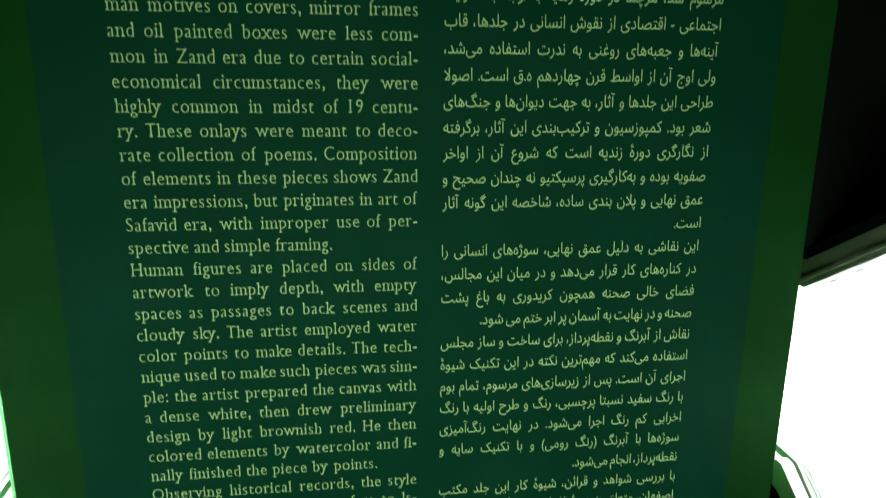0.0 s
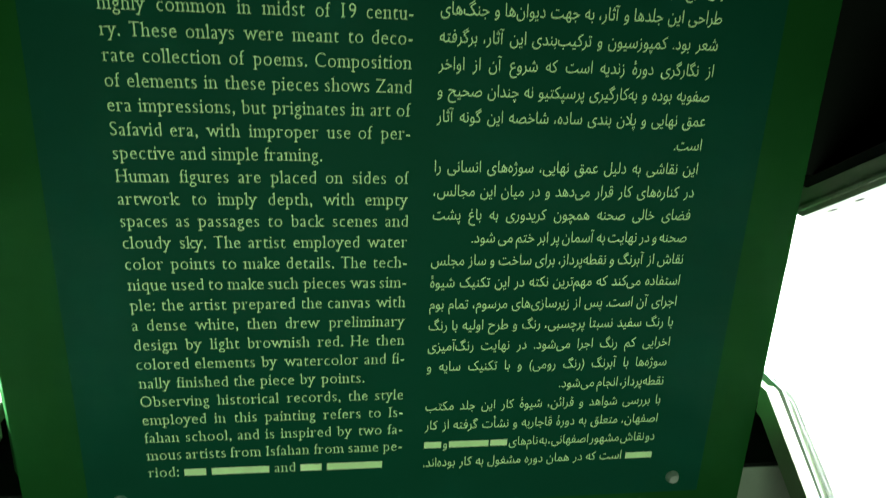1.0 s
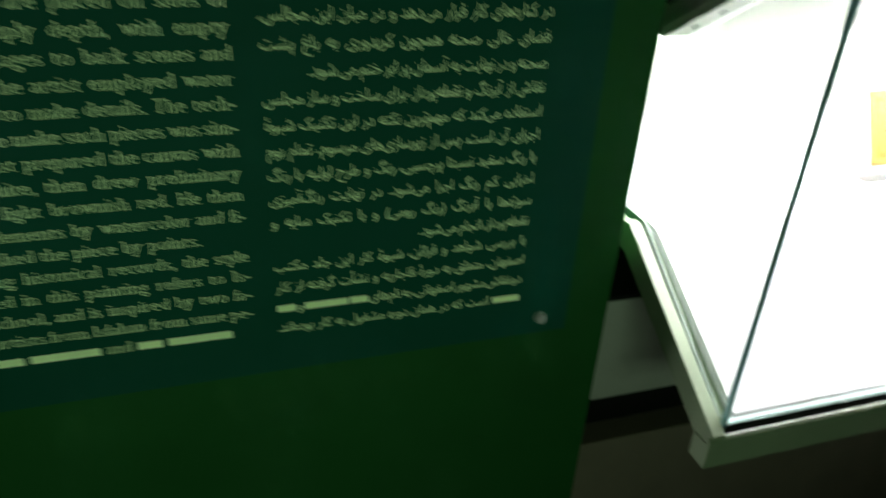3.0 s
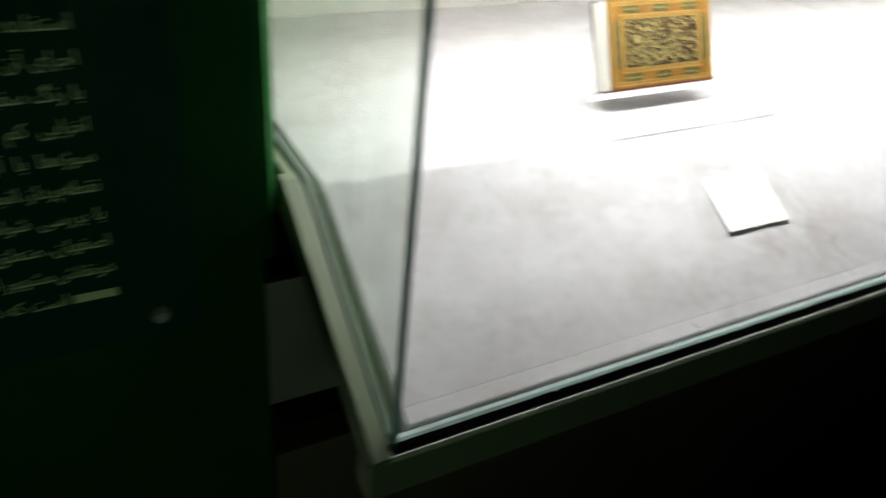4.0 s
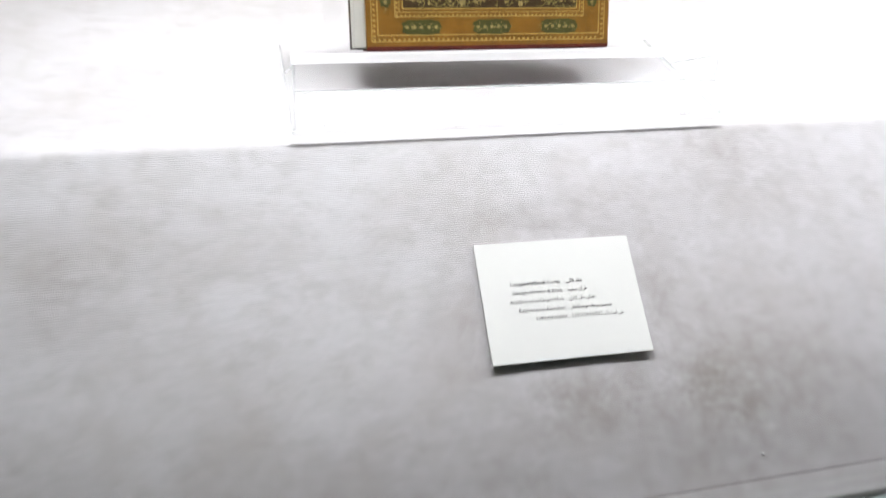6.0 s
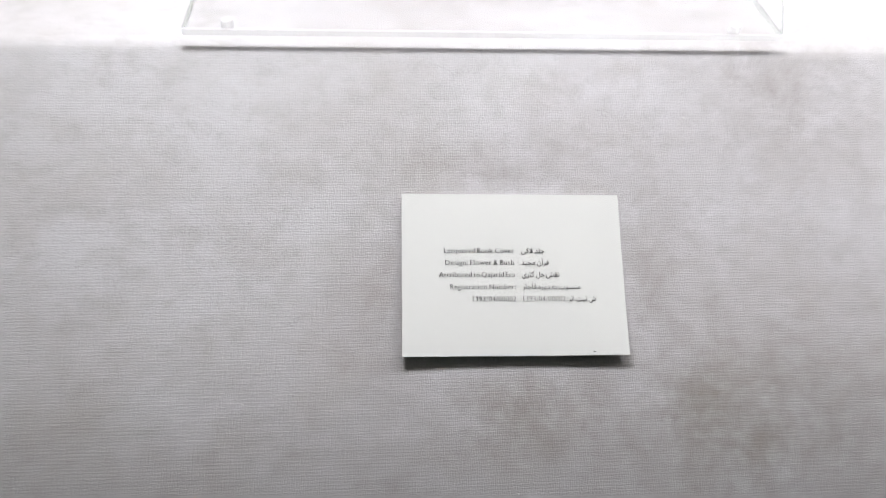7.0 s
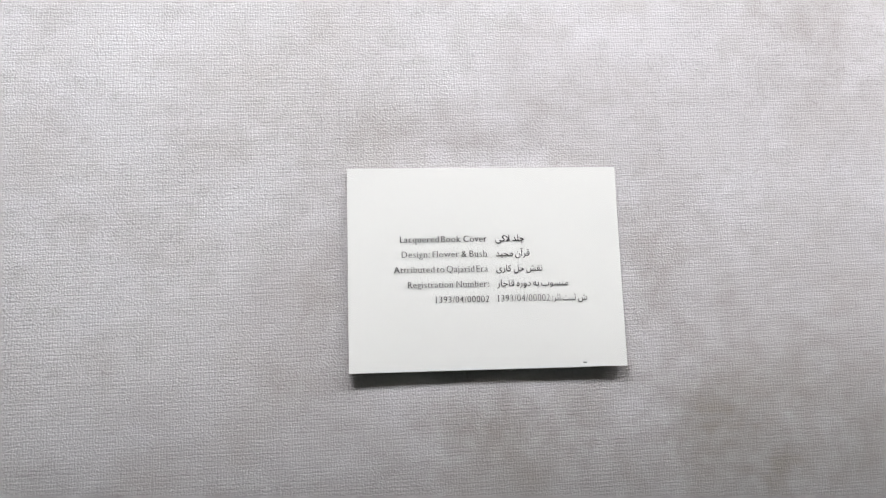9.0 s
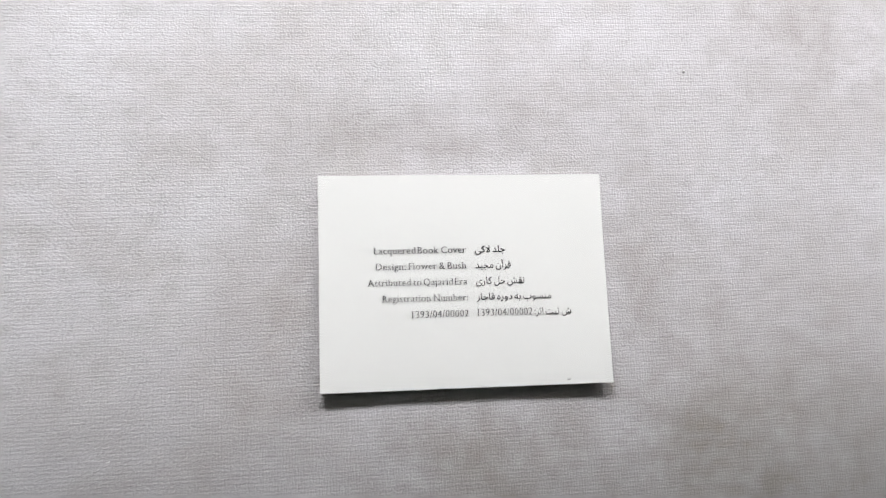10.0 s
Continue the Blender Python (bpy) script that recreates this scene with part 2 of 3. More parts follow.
# ---- mesh helpers ----
def part(name, bm, mat, parent=None, label="", smooth=False):
    """Links a bmesh as one mesh object, under a thing if one is given."""
    me = bpy.data.meshes.new(name)
    bmesh.ops.recalc_face_normals(bm, faces=bm.faces)
    bm.to_mesh(me)
    bm.free()
    me.materials.append(mat)
    for p in me.polygons:
        p.use_smooth = smooth
    ob = new(name, me)
    if parent:
        ob.parent = parent
    if label:
        ob["label"] = label
    return ob


def thing(name, label, category, at=(0, 0, 0), group="", kind=""):
    ob = new(name)
    ob.location = at
    return tagged(ob, label, category, group, kind)


def box(x0, x1, y0, y1, z0, z1, bevel=0.0, bm=None, m=None):
    bm = bm or bmesh.new()
    g = bmesh.ops.create_cube(bm, size=1)
    vs = g["verts"]
    for v in vs:
        v.co = Vector((x0 + (v.co.x + 0.5) * (x1 - x0), y0 + (v.co.y + 0.5) * (y1 - y0), z0 + (v.co.z + 0.5) * (z1 - z0)))
    if bevel:
        es = list({e for v in vs for e in v.link_edges})
        r = bmesh.ops.bevel(bm, geom=es, offset=bevel, segments=2, profile=0.7, affect="EDGES")
        vs = list({v for f in r["faces"] for v in f.verts} | {v for v in vs if v.is_valid})
    if m is not None:
        bmesh.ops.transform(bm, matrix=m, verts=vs)
    return bm


def prism(profile, x0, x1, bevel=0.0, bm=None):
    """A profile in the (y, z) plane, drawn out along x."""
    bm = bm or bmesh.new()
    a = [bm.verts.new((x0, y, z)) for y, z in profile]
    b = [bm.verts.new((x1, y, z)) for y, z in profile]
    k = len(profile)
    bm.faces.new(a)
    bm.faces.new(b[::-1])
    sides = [bm.faces.new((a[i], b[i], b[(i + 1) % k], a[(i + 1) % k])) for i in range(k)]
    if bevel:
        es = list({e for f in sides for e in f.edges})
        bmesh.ops.bevel(bm, geom=es, offset=bevel, segments=2, profile=0.7, affect="EDGES")
    return bm


def tube(points, radius, bm=None, n=8):
    """A round rod along a line of points."""
    bm = bm or bmesh.new()
    rings = []
    for i, p in enumerate(points):
        p = Vector(p)
        d = (Vector(points[min(i + 1, len(points) - 1)]) - Vector(points[max(i - 1, 0)])).normalized()
        u = d.orthogonal().normalized()
        w = d.cross(u)
        rings.append([bm.verts.new(p + radius * (math.cos(a) * u + math.sin(a) * w)) for a in [2 * math.pi * k / n for k in range(n)]])
    for r, s in zip(rings, rings[1:]):
        for k in range(n):
            bm.faces.new((r[k], r[(k + 1) % n], s[(k + 1) % n], s[k]))
    bm.faces.new(rings[0][::-1])
    bm.faces.new(rings[-1])
    return bm


def on_slope(x, v, h=0.0):
    """A point on the sloping deck: v metres up the slope, h above it."""
    return Vector((x, v * math.cos(SLOPE) - h * math.sin(SLOPE), Z_FRONT + v * math.sin(SLOPE) + h * math.cos(SLOPE)))


SLOPE_M = Matrix.Translation((0, 0, Z_FRONT)) @ Matrix.Rotation(SLOPE, 4, "X")

# ---- lettering ----
from mathutils.geometry import delaunay_2d_cdt, interpolate_bezier

JOIN = {}
for letters, starts, forms in (
        ("ابتثجحخدذرزسشصضطظعغفقلمنهو", (0xFE8D, 0xFE8F, 0xFE95, 0xFE99, 0xFE9D, 0xFEA1, 0xFEA5, 0xFEA9, 0xFEAB, 0xFEAD, 0xFEAF, 0xFEB1, 0xFEB5,
                                           0xFEB9, 0xFEBD, 0xFEC1, 0xFEC5, 0xFEC9, 0xFECD, 0xFED1, 0xFED5, 0xFEDD, 0xFEE1, 0xFEE5, 0xFEE9, 0xFEED), ""),
        ("آأپچژکگیئ", (0xFE81, 0xFE83, 0xFB56, 0xFB7A, 0xFB8A, 0xFB8E, 0xFB92, 0xFBFC, 0xFE89), ""),
        ("ۀ", (0xFBA4,), "")):
    for ch, s in zip(letters, starts):
        JOIN[ch] = (s, ch not in "ادذرزوآأژۀ")


def shape_word(word):
    """Joins the letters of a right-to-left word and gives them in the order in which they stand from left to right."""
    if not any(c in JOIN for c in word):
        return word
    word = word.replace("لا", "\uFEFB")
    out = []
    for i, c in enumerate(word):
        before = i > 0 and word[i - 1] in JOIN and JOIN[word[i - 1]][1]
        after = i + 1 < len(word) and (word[i + 1] in JOIN or word[i + 1] == "\uFEFB")
        if c == "\uFEFB":
            out.append("\uFEFC" if before else "\uFEFB")
        elif c in JOIN:
            s, two = JOIN[c]
            out.append(chr(s + (3 if before and after and two else 1 if before else 2 if after and two else 0)))
        elif c != "\u200c":
            out.append({"(": ")", ")": "("}.get(c, c))
    return "".join(out[::-1])


def thinned(loop, ox, oy):
    """Moves an outline along its normal, by ox across and oy up, so that upright strokes stay stronger than level ones."""
    a = np.array([(p.x, p.y) for p in loop])
    d = a - np.roll(a, 1, axis=0)
    d /= np.maximum(np.linalg.norm(d, axis=1, keepdims=True), 1e-9)
    e = d + np.roll(d, -1, axis=0)
    e /= np.maximum(np.linalg.norm(e, axis=1, keepdims=True), 1e-9)
    return [Vector((x + t[1] * ox, y - t[0] * oy)) for (x, y), t in zip(a, e)]


def serifs(points):
    """Small feet and flags at the ends of a Latin letter's strokes, as outlines of their own."""
    out, k = [], len(points)
    for i in range(k):
        p, q = points[i], points[(i + 1) % k]
        a, b, y = p.co.x, q.co.x, p.co.y
        if max(abs(q.co.y - y), abs(p.handle_right.y - y), abs(q.handle_left.y - y)) > 0.004:
            continue
        if 0.075 < b - a < 0.13 and (abs(y) < 0.02 or y < -0.2):
            foot = [(a - 0.072, y), (b + 0.072, y), (b + 0.068, y + 0.032), (b - 0.012, y + 0.066), (a + 0.012, y + 0.066), (a - 0.068, y + 0.032)]
        elif y > 0.43 and 0.092 < a - b < 0.13:
            foot = [(a + 0.068, y + 0.012), (b - 0.068, y + 0.012), (b - 0.064, y - 0.022), (b + 0.012, y - 0.052), (a - 0.012, y - 0.052), (a + 0.064, y - 0.022)]
        elif y > 0.43 and 0.085 < a - b < 0.17:
            foot = [(b + 0.03, y - 0.075), (a, y - 0.03), (a, y + 0.012), (b + 0.02, y + 0.010), (b - 0.082, y - 0.026), (b - 0.078, y - 0.056)]
        else:
            continue
        out.append([Vector(c) for c in foot])
    return out


def word_mesh(text, size, bold=0.0):
    """The outline of a word as flat triangles. Latin letters get strokes of two weights and serifs; bold widens the strokes.
    Strokes that cross within a letter are filled together."""
    cu = bpy.data.curves.new("word", "FONT")
    cu.body = text
    ob = new("word", cu)
    latin = all(ord(c) < 0x250 for c in text)
    cu.space_character = 1.10 if latin else 1.0
    deps = bpy.context.evaluated_depsgraph_get()
    loops = []
    for sp in ob.evaluated_get(deps).to_curve(deps).splines:
        pts, k = sp.bezier_points, len(sp.bezier_points)
        steps = 2 if k > 10 and not latin else 4
        loop = []
        for i in range(k):
            p, q = pts[i], pts[(i + 1) % k]
            loop += [v.to_2d() for v in interpolate_bezier(p.co, p.handle_right, q.handle_left, q.co, steps + 1)[:-1]]
        if len(loop) > 2:
            if latin:
                tall = max(v.y for v in loop) - min(v.y for v in loop)
                loops += serifs(pts) if tall > 0.25 else []
                loop = thinned(loop, -0.006 + bold, -0.022 + bold * 0.6) if tall > 0.25 else loop
                loop = [Vector((v.x, (v.y - 0.2245) * 1.09 + 0.2245)) for v in loop]
            elif bold:
                loop = thinned(loop, -bold, -bold)
            loops.append(loop)
    bpy.data.objects.remove(ob)
    bpy.data.curves.remove(cu)
    if not loops:
        return [], []
    flat, edges = [], []
    for loop in loops:
        k = len(flat)
        flat += loop
        edges += [(k + i, k + (i + 1) % len(loop)) for i in range(len(loop))]
    vs, _, tris, *_ = delaunay_2d_cdt(flat, edges, [], 0, 1e-6)
    mids = np.array([[sum(vs[i][j] for i in t) / 3 for j in (0, 1)] for t in tris])
    turns = np.zeros(len(mids))
    for loop in loops:
        a = np.array(loop)
        b = np.roll(a, -1, axis=0)
        for (ax, ay), (bx, by) in zip(a, b):
            left = (bx - ax) * (mids[:, 1] - ay) - (mids[:, 0] - ax) * (by - ay)
            turns += ((ay <= mids[:, 1]) & (by > mids[:, 1]) & (left > 0)).astype(float) - ((ay > mids[:, 1]) & (by <= mids[:, 1]) & (left < 0))
    return [Vector((v[0], v[1], 0)) * size for v in vs], [tuple(t) for t, w in zip(tris, turns) if abs(w) > 0.5]


def text_line(line, width, size, squeeze, align="justify", rtl=False, bold=0.0, name="text_line", mat=None, parent=None, place=None, gap=0.26):
    """One printed line, set word by word to a width. A word made of '#' stands as a plain bar."""
    words = line.split(" ")
    if rtl:
        words = [shape_word(w) for w in words][::-1]
    made = []
    for w in words:
        if set(w) <= {"#"}:
            a, h = len(w) * size * 0.5 * squeeze, size * 0.5
            made.append(([Vector((0, 0, 0)), Vector((a, 0, 0)), Vector((a, h, 0)), Vector((0, h, 0))], [(0, 1, 2, 3)], a))
            continue
        vs, fs = word_mesh(w, size, bold)
        if not vs:
            continue
        lo, hi = min(v.x for v in vs), max(v.x for v in vs)
        made.append(([Vector(((v.x - lo) * squeeze, v.y, 0)) for v in vs], fs, (hi - lo) * squeeze))
    total = sum(m[2] for m in made)
    space = gap * size * squeeze
    if align == "justify":
        space = (width - total) / max(1, len(made) - 1)
        if space < 0.16 * size * squeeze:
            k = (width - 0.16 * size * squeeze * (len(made) - 1)) / total
            made = [([Vector((v.x * k, v.y, 0)) for v in vs], fs, w * k) for vs, fs, w in made]
            total, space = total * k, 0.16 * size * squeeze
    elif align == "fit":
        k = width / (total + space * (len(made) - 1))
        made = [([Vector((v.x * k, v.y, 0)) for v in vs], fs, w * k) for vs, fs, w in made]
        space, total = space * k, total * k
    run = total + space * (len(made) - 1)
    x = width - run if align == "right" else 0.0
    verts, faces = [], []
    for vs, fs, w in made:
        k = len(verts)
        verts += [place @ Vector((v.x + x, v.y, 0)) for v in vs]
        faces += [tuple(i + k for i in f) for f in fs]
        x += w + space
    me = bpy.data.meshes.new(name)
    me.from_pydata(verts, [], faces)
    me.materials.append(mat)
    ob = new(name, me)
    ob.parent = parent
    return ob


# ---- room ----
def structure(name, bm, mat, label, category):
    return tagged(part(name, bm, mat), label, category, kind="structure")


structure("floor", box(-5, 5, -4.2, 2.0, -0.1, 0.0), FLOOR, "dark polished stone floor of the gallery", "floor")
structure("ceiling", box(-5, 5, -4.2, 2.0, 3.0, 3.1), ROOM, "dark painted gallery ceiling", "ceiling")
structure("wall_south", box(-5, 5, -4.4, -4.2, 0, 3.0), ROOM, "dark painted gallery wall", "wall")
structure("wall_west", box(-5.2, -5, -4.2, 2.0, 0, 3.0), ROOM, "dark painted gallery wall", "wall")
structure("wall_east", box(5, 5.2, -4.2, 2.0, 0, 3.0), ROOM, "dark painted gallery wall", "wall")
structure("wall_north", box(-5, 5, 1.0, 1.2, 0, 3.0), ROOM, "dark wall behind the display cases", "wall")
structure("wall_panel", box(PANEL_L, PANEL_R, Y_PLATE + 0.006, Y_SIDE_WALL - 0.004, 0.0, 2.99, 0.0015), GREEN,
          "matt dark green painted pier between two glass cases", "wall")
bm = bmesh.new()
side = [(-0.2000, 0.2360), (-0.1890, 0.2520), (-0.1890, Y_SIDE_WALL - 0.006)]
ring = side + [(2 * MIRROR_X - x, y) for x, y in side[::-1]]
low, high = [[bm.verts.new((x, y, z)) for x, y in ring] for z in (0.9475, 2.985)]
bm.faces.new(low)
bm.faces.new(high)
for k in range(6):
    bm.faces.new((low[k], low[(k + 1) % 6], high[(k + 1) % 6], high[k]))
structure("pier_core", bm, GREEN, "matt dark green wider core of the pier", "wall")
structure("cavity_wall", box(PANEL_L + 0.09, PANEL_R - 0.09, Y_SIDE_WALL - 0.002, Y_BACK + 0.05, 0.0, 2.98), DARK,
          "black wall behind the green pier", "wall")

# ---- display case ----
ROOF = [(0.0, Z_ROOF_FRONT), (Y_KINK, Z_ROOF_BACK), (Y_KINK + 0.026, Z_ROOF_BACK)]


def strip(path, up0, up1):
    """A closed profile that follows a path of (y, z) points, from up0 to up1 above it."""
    return [(y, z + up0) for y, z in path] + [(y, z + up1) for y, z in path[::-1]]


def display_case(x0, x1):
    case = thing("display_case", "long glass display case with mid green rails and grey velvet floor", "display case", ((x0 + x1) / 2, 0, 0), "wall cases")
    dx = -(x0 + x1) / 2
    a, b = x0 + dx, x1 + dx
    bend = [(Y_KINK - q * math.cos(SLOPE), Z_DECK - q * math.sin(SLOPE) - d) for q, d in ((0.005, 0.0), (0.0025, 0.0002), (0.0006, 0.0005))]
    bend += [(Y_KINK + q, Z_DECK - d) for q, d in ((0.0012, 0.0004), (0.003, 0.0001), (0.005, 0.0))]
    floor_path = [(0.0, Z_FRONT), *bend, (Y_BACK, Z_DECK)]
    # covered floor, with padded borders
    bm = prism(strip(floor_path, -0.030, -0.003), a + 0.012, b - 0.012)
    part("deck_base", bm, VELVET, case)
    c, s = math.cos(SLOPE), math.sin(SLOPE)
    inner = [(0.0215, Z_FRONT + 0.0215 * math.tan(SLOPE)), *bend, (Y_BACK, Z_DECK)]
    bm = prism(strip(inner, -0.003, 0.0), a + 0.042, b - 0.042, 0.0012)
    part("deck_cover", bm, VELVET, case, "grey velvet deck cover, sloping in front and level behind")
    bm = prism([(0.0036, Z_FRONT - 0.004), (0.0196, Z_FRONT - 0.004 + 0.0160 * math.tan(SLOPE)), (0.0196, Z_FRONT + 0.0154), (0.0062, Z_FRONT + 0.0084), (0.0040, Z_FRONT + 0.0055)], a + 0.014, b - 0.014, 0.0014)
    part("front_border", bm, VELVET, case, "padded grey velvet border along the front glass")
    for u, w in ((a + 0.014, a + 0.0413), (b - 0.0413, b - 0.014)):
        bm = prism(strip([(0.0190, Z_FRONT + 0.0190 * math.tan(SLOPE)), *bend, (Y_SIDE_WALL, Z_DECK)], -0.003, 0.0034), u, w, 0.0020)
        part("side_border", bm, VELVET, case, "padded grey velvet border along the side glass")
    # back, side returns, roof
    part("back_panel", box(a - 0.05, b + 0.05, Y_BACK, Y_BACK + 0.03, Z_DECK - 0.03, Z_BOX), NICHE, case, "off-white lit back panel")
    # outer part of the off-white return, its shade put into a brown colour
    for u, w in ((a - 0.0535, a - 0.004), (b + 0.004, b + 0.0535)):
        part("dim_return_outer", box(u, w, Y_SIDE_WALL + 0.001, Y_BACK - 0.002, Z_DECK - 0.03, Z_ROOF_BACK + 0.002, 0.001), DIM_RETURN, case, "outer part of the side return, coloured brown for its dim light")
    for u, w in ((a - 0.003, a + 0.016), (b - 0.016, b + 0.003)):
        part("side_return", box(u, w, Y_SIDE_WALL, Y_BACK - 0.002, Z_DECK - 0.03, Z_ROOF_BACK + 0.002, 0.002), NICHE, case, "off-white side return")
    part("roof_panel", prism(strip(ROOF, 0.001, 0.03), a + 0.008, b - 0.008), NICHE, case, "white inside of the case roof")
    part("roof_cover", prism(strip(ROOF, 0.031, 0.05), a - 0.028, b + 0.028), DARK, case, "black outside of the case roof")
    part("box_lid", box(a - 0.05, b + 0.05, Y_KINK + 0.03, Y_BACK + 0.03, Z_BOX + 0.002, Z_BOX + 0.02), NICHE, case, "lid of the light box")
    for u, w in ((a - 0.05, a - 0.006), (b + 0.006, b + 0.05)):
        part("box_side", box(u, w, Y_KINK + 0.03, Y_BACK - 0.002, Z_ROOF_BACK + 0.036, Z_BOX), NICHE, case, "side of the light box")
    part("box_front", box(a - 0.052, b + 0.052, Y_KINK + 0.0268, Y_KINK + 0.0295, Z_ROOF_BACK + 0.002, Z_BOX + 0.018), NICHE, case, "white inner face of the fascia")
    # rails
    zt, zb = Z_FRONT - 0.0030, 0.8535
    front = [(-0.0165, zb), (0.012, zb), (0.012, zt - 0.012), (-0.0118, zt - 0.012), (-0.0118, zt), (-0.0130, zt), (-0.0165, zt - 0.0040)]
    part("front_rail", prism(front, a - 0.0296, b + 0.0296, 0.0012), RAIL, case, "mid green painted lower front rail")
    # black filling that paints the channel's gap dark where case light would reach
    bm, ragged, last = bmesh.new(), random.Random(8), None
    for k in range(401):
        x, up = a + (b - a) * k / 400, 0.0035 * noise.noise((k * 0.11, 0.0, 3.0)) + ragged.uniform(-0.0003, 0.0003)
        row = [bm.verts.new((x, y, zt + z)) for y, z in ((-0.0116, -0.0118), (-0.0116, -0.0050 + up), (-0.0060, -0.0050 + up * 0.5), (-0.0014, 0.0022 + up * 0.3), (-0.0014, -0.0118))]
        if last:
            for i in range(5):
                bm.faces.new((last[i], row[i], row[(i + 1) % 5], last[(i + 1) % 5]))
        last = row
    part("dark_gap_sealant", bm, DARK, case, "black ragged sealant that also keeps the gap before the glass dark")
    path = [(-0.0150, Z_FRONT - 0.0150 * math.tan(SLOPE) + 0.0045), (Y_KINK, Z_DECK + 0.009), (Y_KINK + 0.014, Z_DECK + 0.009)]
    for side in (-1, 1):
        e = a if side < 0 else b
        u, w = sorted((e + side * 0.0262, e + side * 0.0095))
        p = [(y, z - 0.034) for y, z in path] + [(y, z + 0.004) for y, z in path[::-1]]
        part("side_rail", prism(p, u, w, 0.0015), RAIL, case, "mid green painted sloping side rail")
        u, w = sorted((e + side * 0.0093, e - side * 0.0118))
        part("glazing_channel", prism(strip([(0.004, Z_FRONT), (Y_KINK, Z_DECK), (Y_KINK + 0.21, Z_DECK)], -0.028, -0.006), u, w), RAIL, case)
        bead = [(y, z + 0.001) for y, z in ((0.006, Z_FRONT), (Y_KINK, Z_DECK + 0.009), (Y_SIDE_WALL - 0.002, Z_DECK + 0.009))]
        u, w = sorted((e + side * 0.0052, e + side * 0.0015))
        part("glazing_bead", prism(strip(bead, -0.006, 0.0045), u, w, 0.0008), BEAD, case, "grey-green glazing bead")
        # upper side rail
        u, w = sorted((e + side * 0.0300, e - side * 0.004))
        up = [(-0.0150, Z_ROOF_FRONT + 0.0150 * math.tan(SLOPE)), (Y_KINK, Z_ROOF_BACK), (Y_KINK + 0.014, Z_ROOF_BACK)]
        part("upper_side_rail", prism(strip(up, 0.0, 0.034), u, w, 0.0015), RAIL, case, "mid green painted upper side rail")
        u, w = sorted((e + side * 0.0340, e + side * 0.0302))
        part("rail_ridge", prism(strip(up, 0.0075, 0.0115), u, w, 0.0008), RAIL, case, "raised ridge along the upper side rail")
        for k in range(5):
            y = 0.19 - 0.04 * k
            z = Z_ROOF_BACK + (Y_KINK - y) * math.tan(SLOPE)
            m = Matrix.Translation((e + side * 0.013, y, z)) @ Matrix.Rotation(-SLOPE, 4, "X")
            bm = box(-0.0026, 0.0026, -0.006, 0.006, -0.0004, 0.002, m=m)
            part("rail_slot", bm, DARK, case, "dark slot under the rail")
    part("upper_front_rail", box(a - 0.0296, b + 0.0296, -0.0165, 0.012, Z_ROOF_FRONT, Z_ROOF_FRONT + 0.036, 0.0012), RAIL, case)
    # glass
    pane = part("front_glass", box(a - 0.001, b + 0.001, 0.0, 0.0052, Z_FRONT - 0.010, Z_ROOF_FRONT - 0.002), GLASS, case, "clear front glass")
    pane.visible_shadow = False
    part("front_glass_edge", box(a - 0.0012, b + 0.0012, -0.0012, 0.0034, Z_FRONT - 0.0012, Z_FRONT + 0.0042, 0.0006), SEAL, case, "pale sealed lower edge of the glass")
    for side in (-1, 1):
        e = a if side < 0 else b
        u, w = sorted((e, e - side * 0.0055))
        prof = [(0.0058, Z_FRONT - 0.004), (Y_KINK, Z_DECK - 0.006), (Y_SIDE_WALL, Z_DECK - 0.006), (Y_SIDE_WALL, Z_ROOF_BACK), (Y_KINK, Z_ROOF_BACK), (0.0058, Z_ROOF_FRONT - 0.004)]
        pane = part("side_glass", prism(prof, u, w), SIDE_GLASS, case, "clear side glass with a green cast")
        pane.visible_shadow = False
        u, w = sorted((e + side * 0.0014, e - side * 0.0022))
        part("corner_edge", box(u, w, -0.0012, 0.0058, Z_FRONT - 0.004, Z_ROOF_FRONT - 0.003, 0.0005), EDGE, case, "dark teal polished glass corner")
        u, w = sorted((e - side * 0.0160, e - side * 0.0172))
        part("return_gap", box(u, w, Y_SIDE_WALL - 0.004, Y_SIDE_WALL - 0.001, Z_DECK + 0.002, Z_ROOF_BACK), DARK, case, "dark ragged joint of the side return")
    # supporting base
    part("apron", box(a - 0.0535, b + 0.0535, Y_PLATE + 0.020, Y_BACK, 0.772, 0.940, 0.002), GREY, case, "grey laminate apron under the case")
    # thin black sheet, added for the shade between apron and case floor
    part("apron_dark_cap", box(a - 0.0525, b + 0.0525, Y_PLATE + 0.0215, Y_BACK, 0.9402, 0.946), DARK, case, "black cap standing in for the shade over the apron")
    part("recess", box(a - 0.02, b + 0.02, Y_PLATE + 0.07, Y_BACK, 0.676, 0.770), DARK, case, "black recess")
    part("plinth", box(a - 0.045, b + 0.045, Y_PLATE + 0.030, Y_BACK, 0.0, 0.675, 0.003), BROWN, case, "dark brown plinth")
    part("fascia", box(a - 0.0530, b + 0.0530, Y_PLATE + 0.034, Y_PLATE + 0.060, Z_ROOF_BACK + 0.0515, 2.985), DARK, case, "black fascia over the case")
    return case


display_case(X_LEFT, X_RIGHT)
tagged(display_case(2 * MIRROR_X - X_RIGHT, 2 * MIRROR_X - X_LEFT), "matching long glass display case with mid green rails")

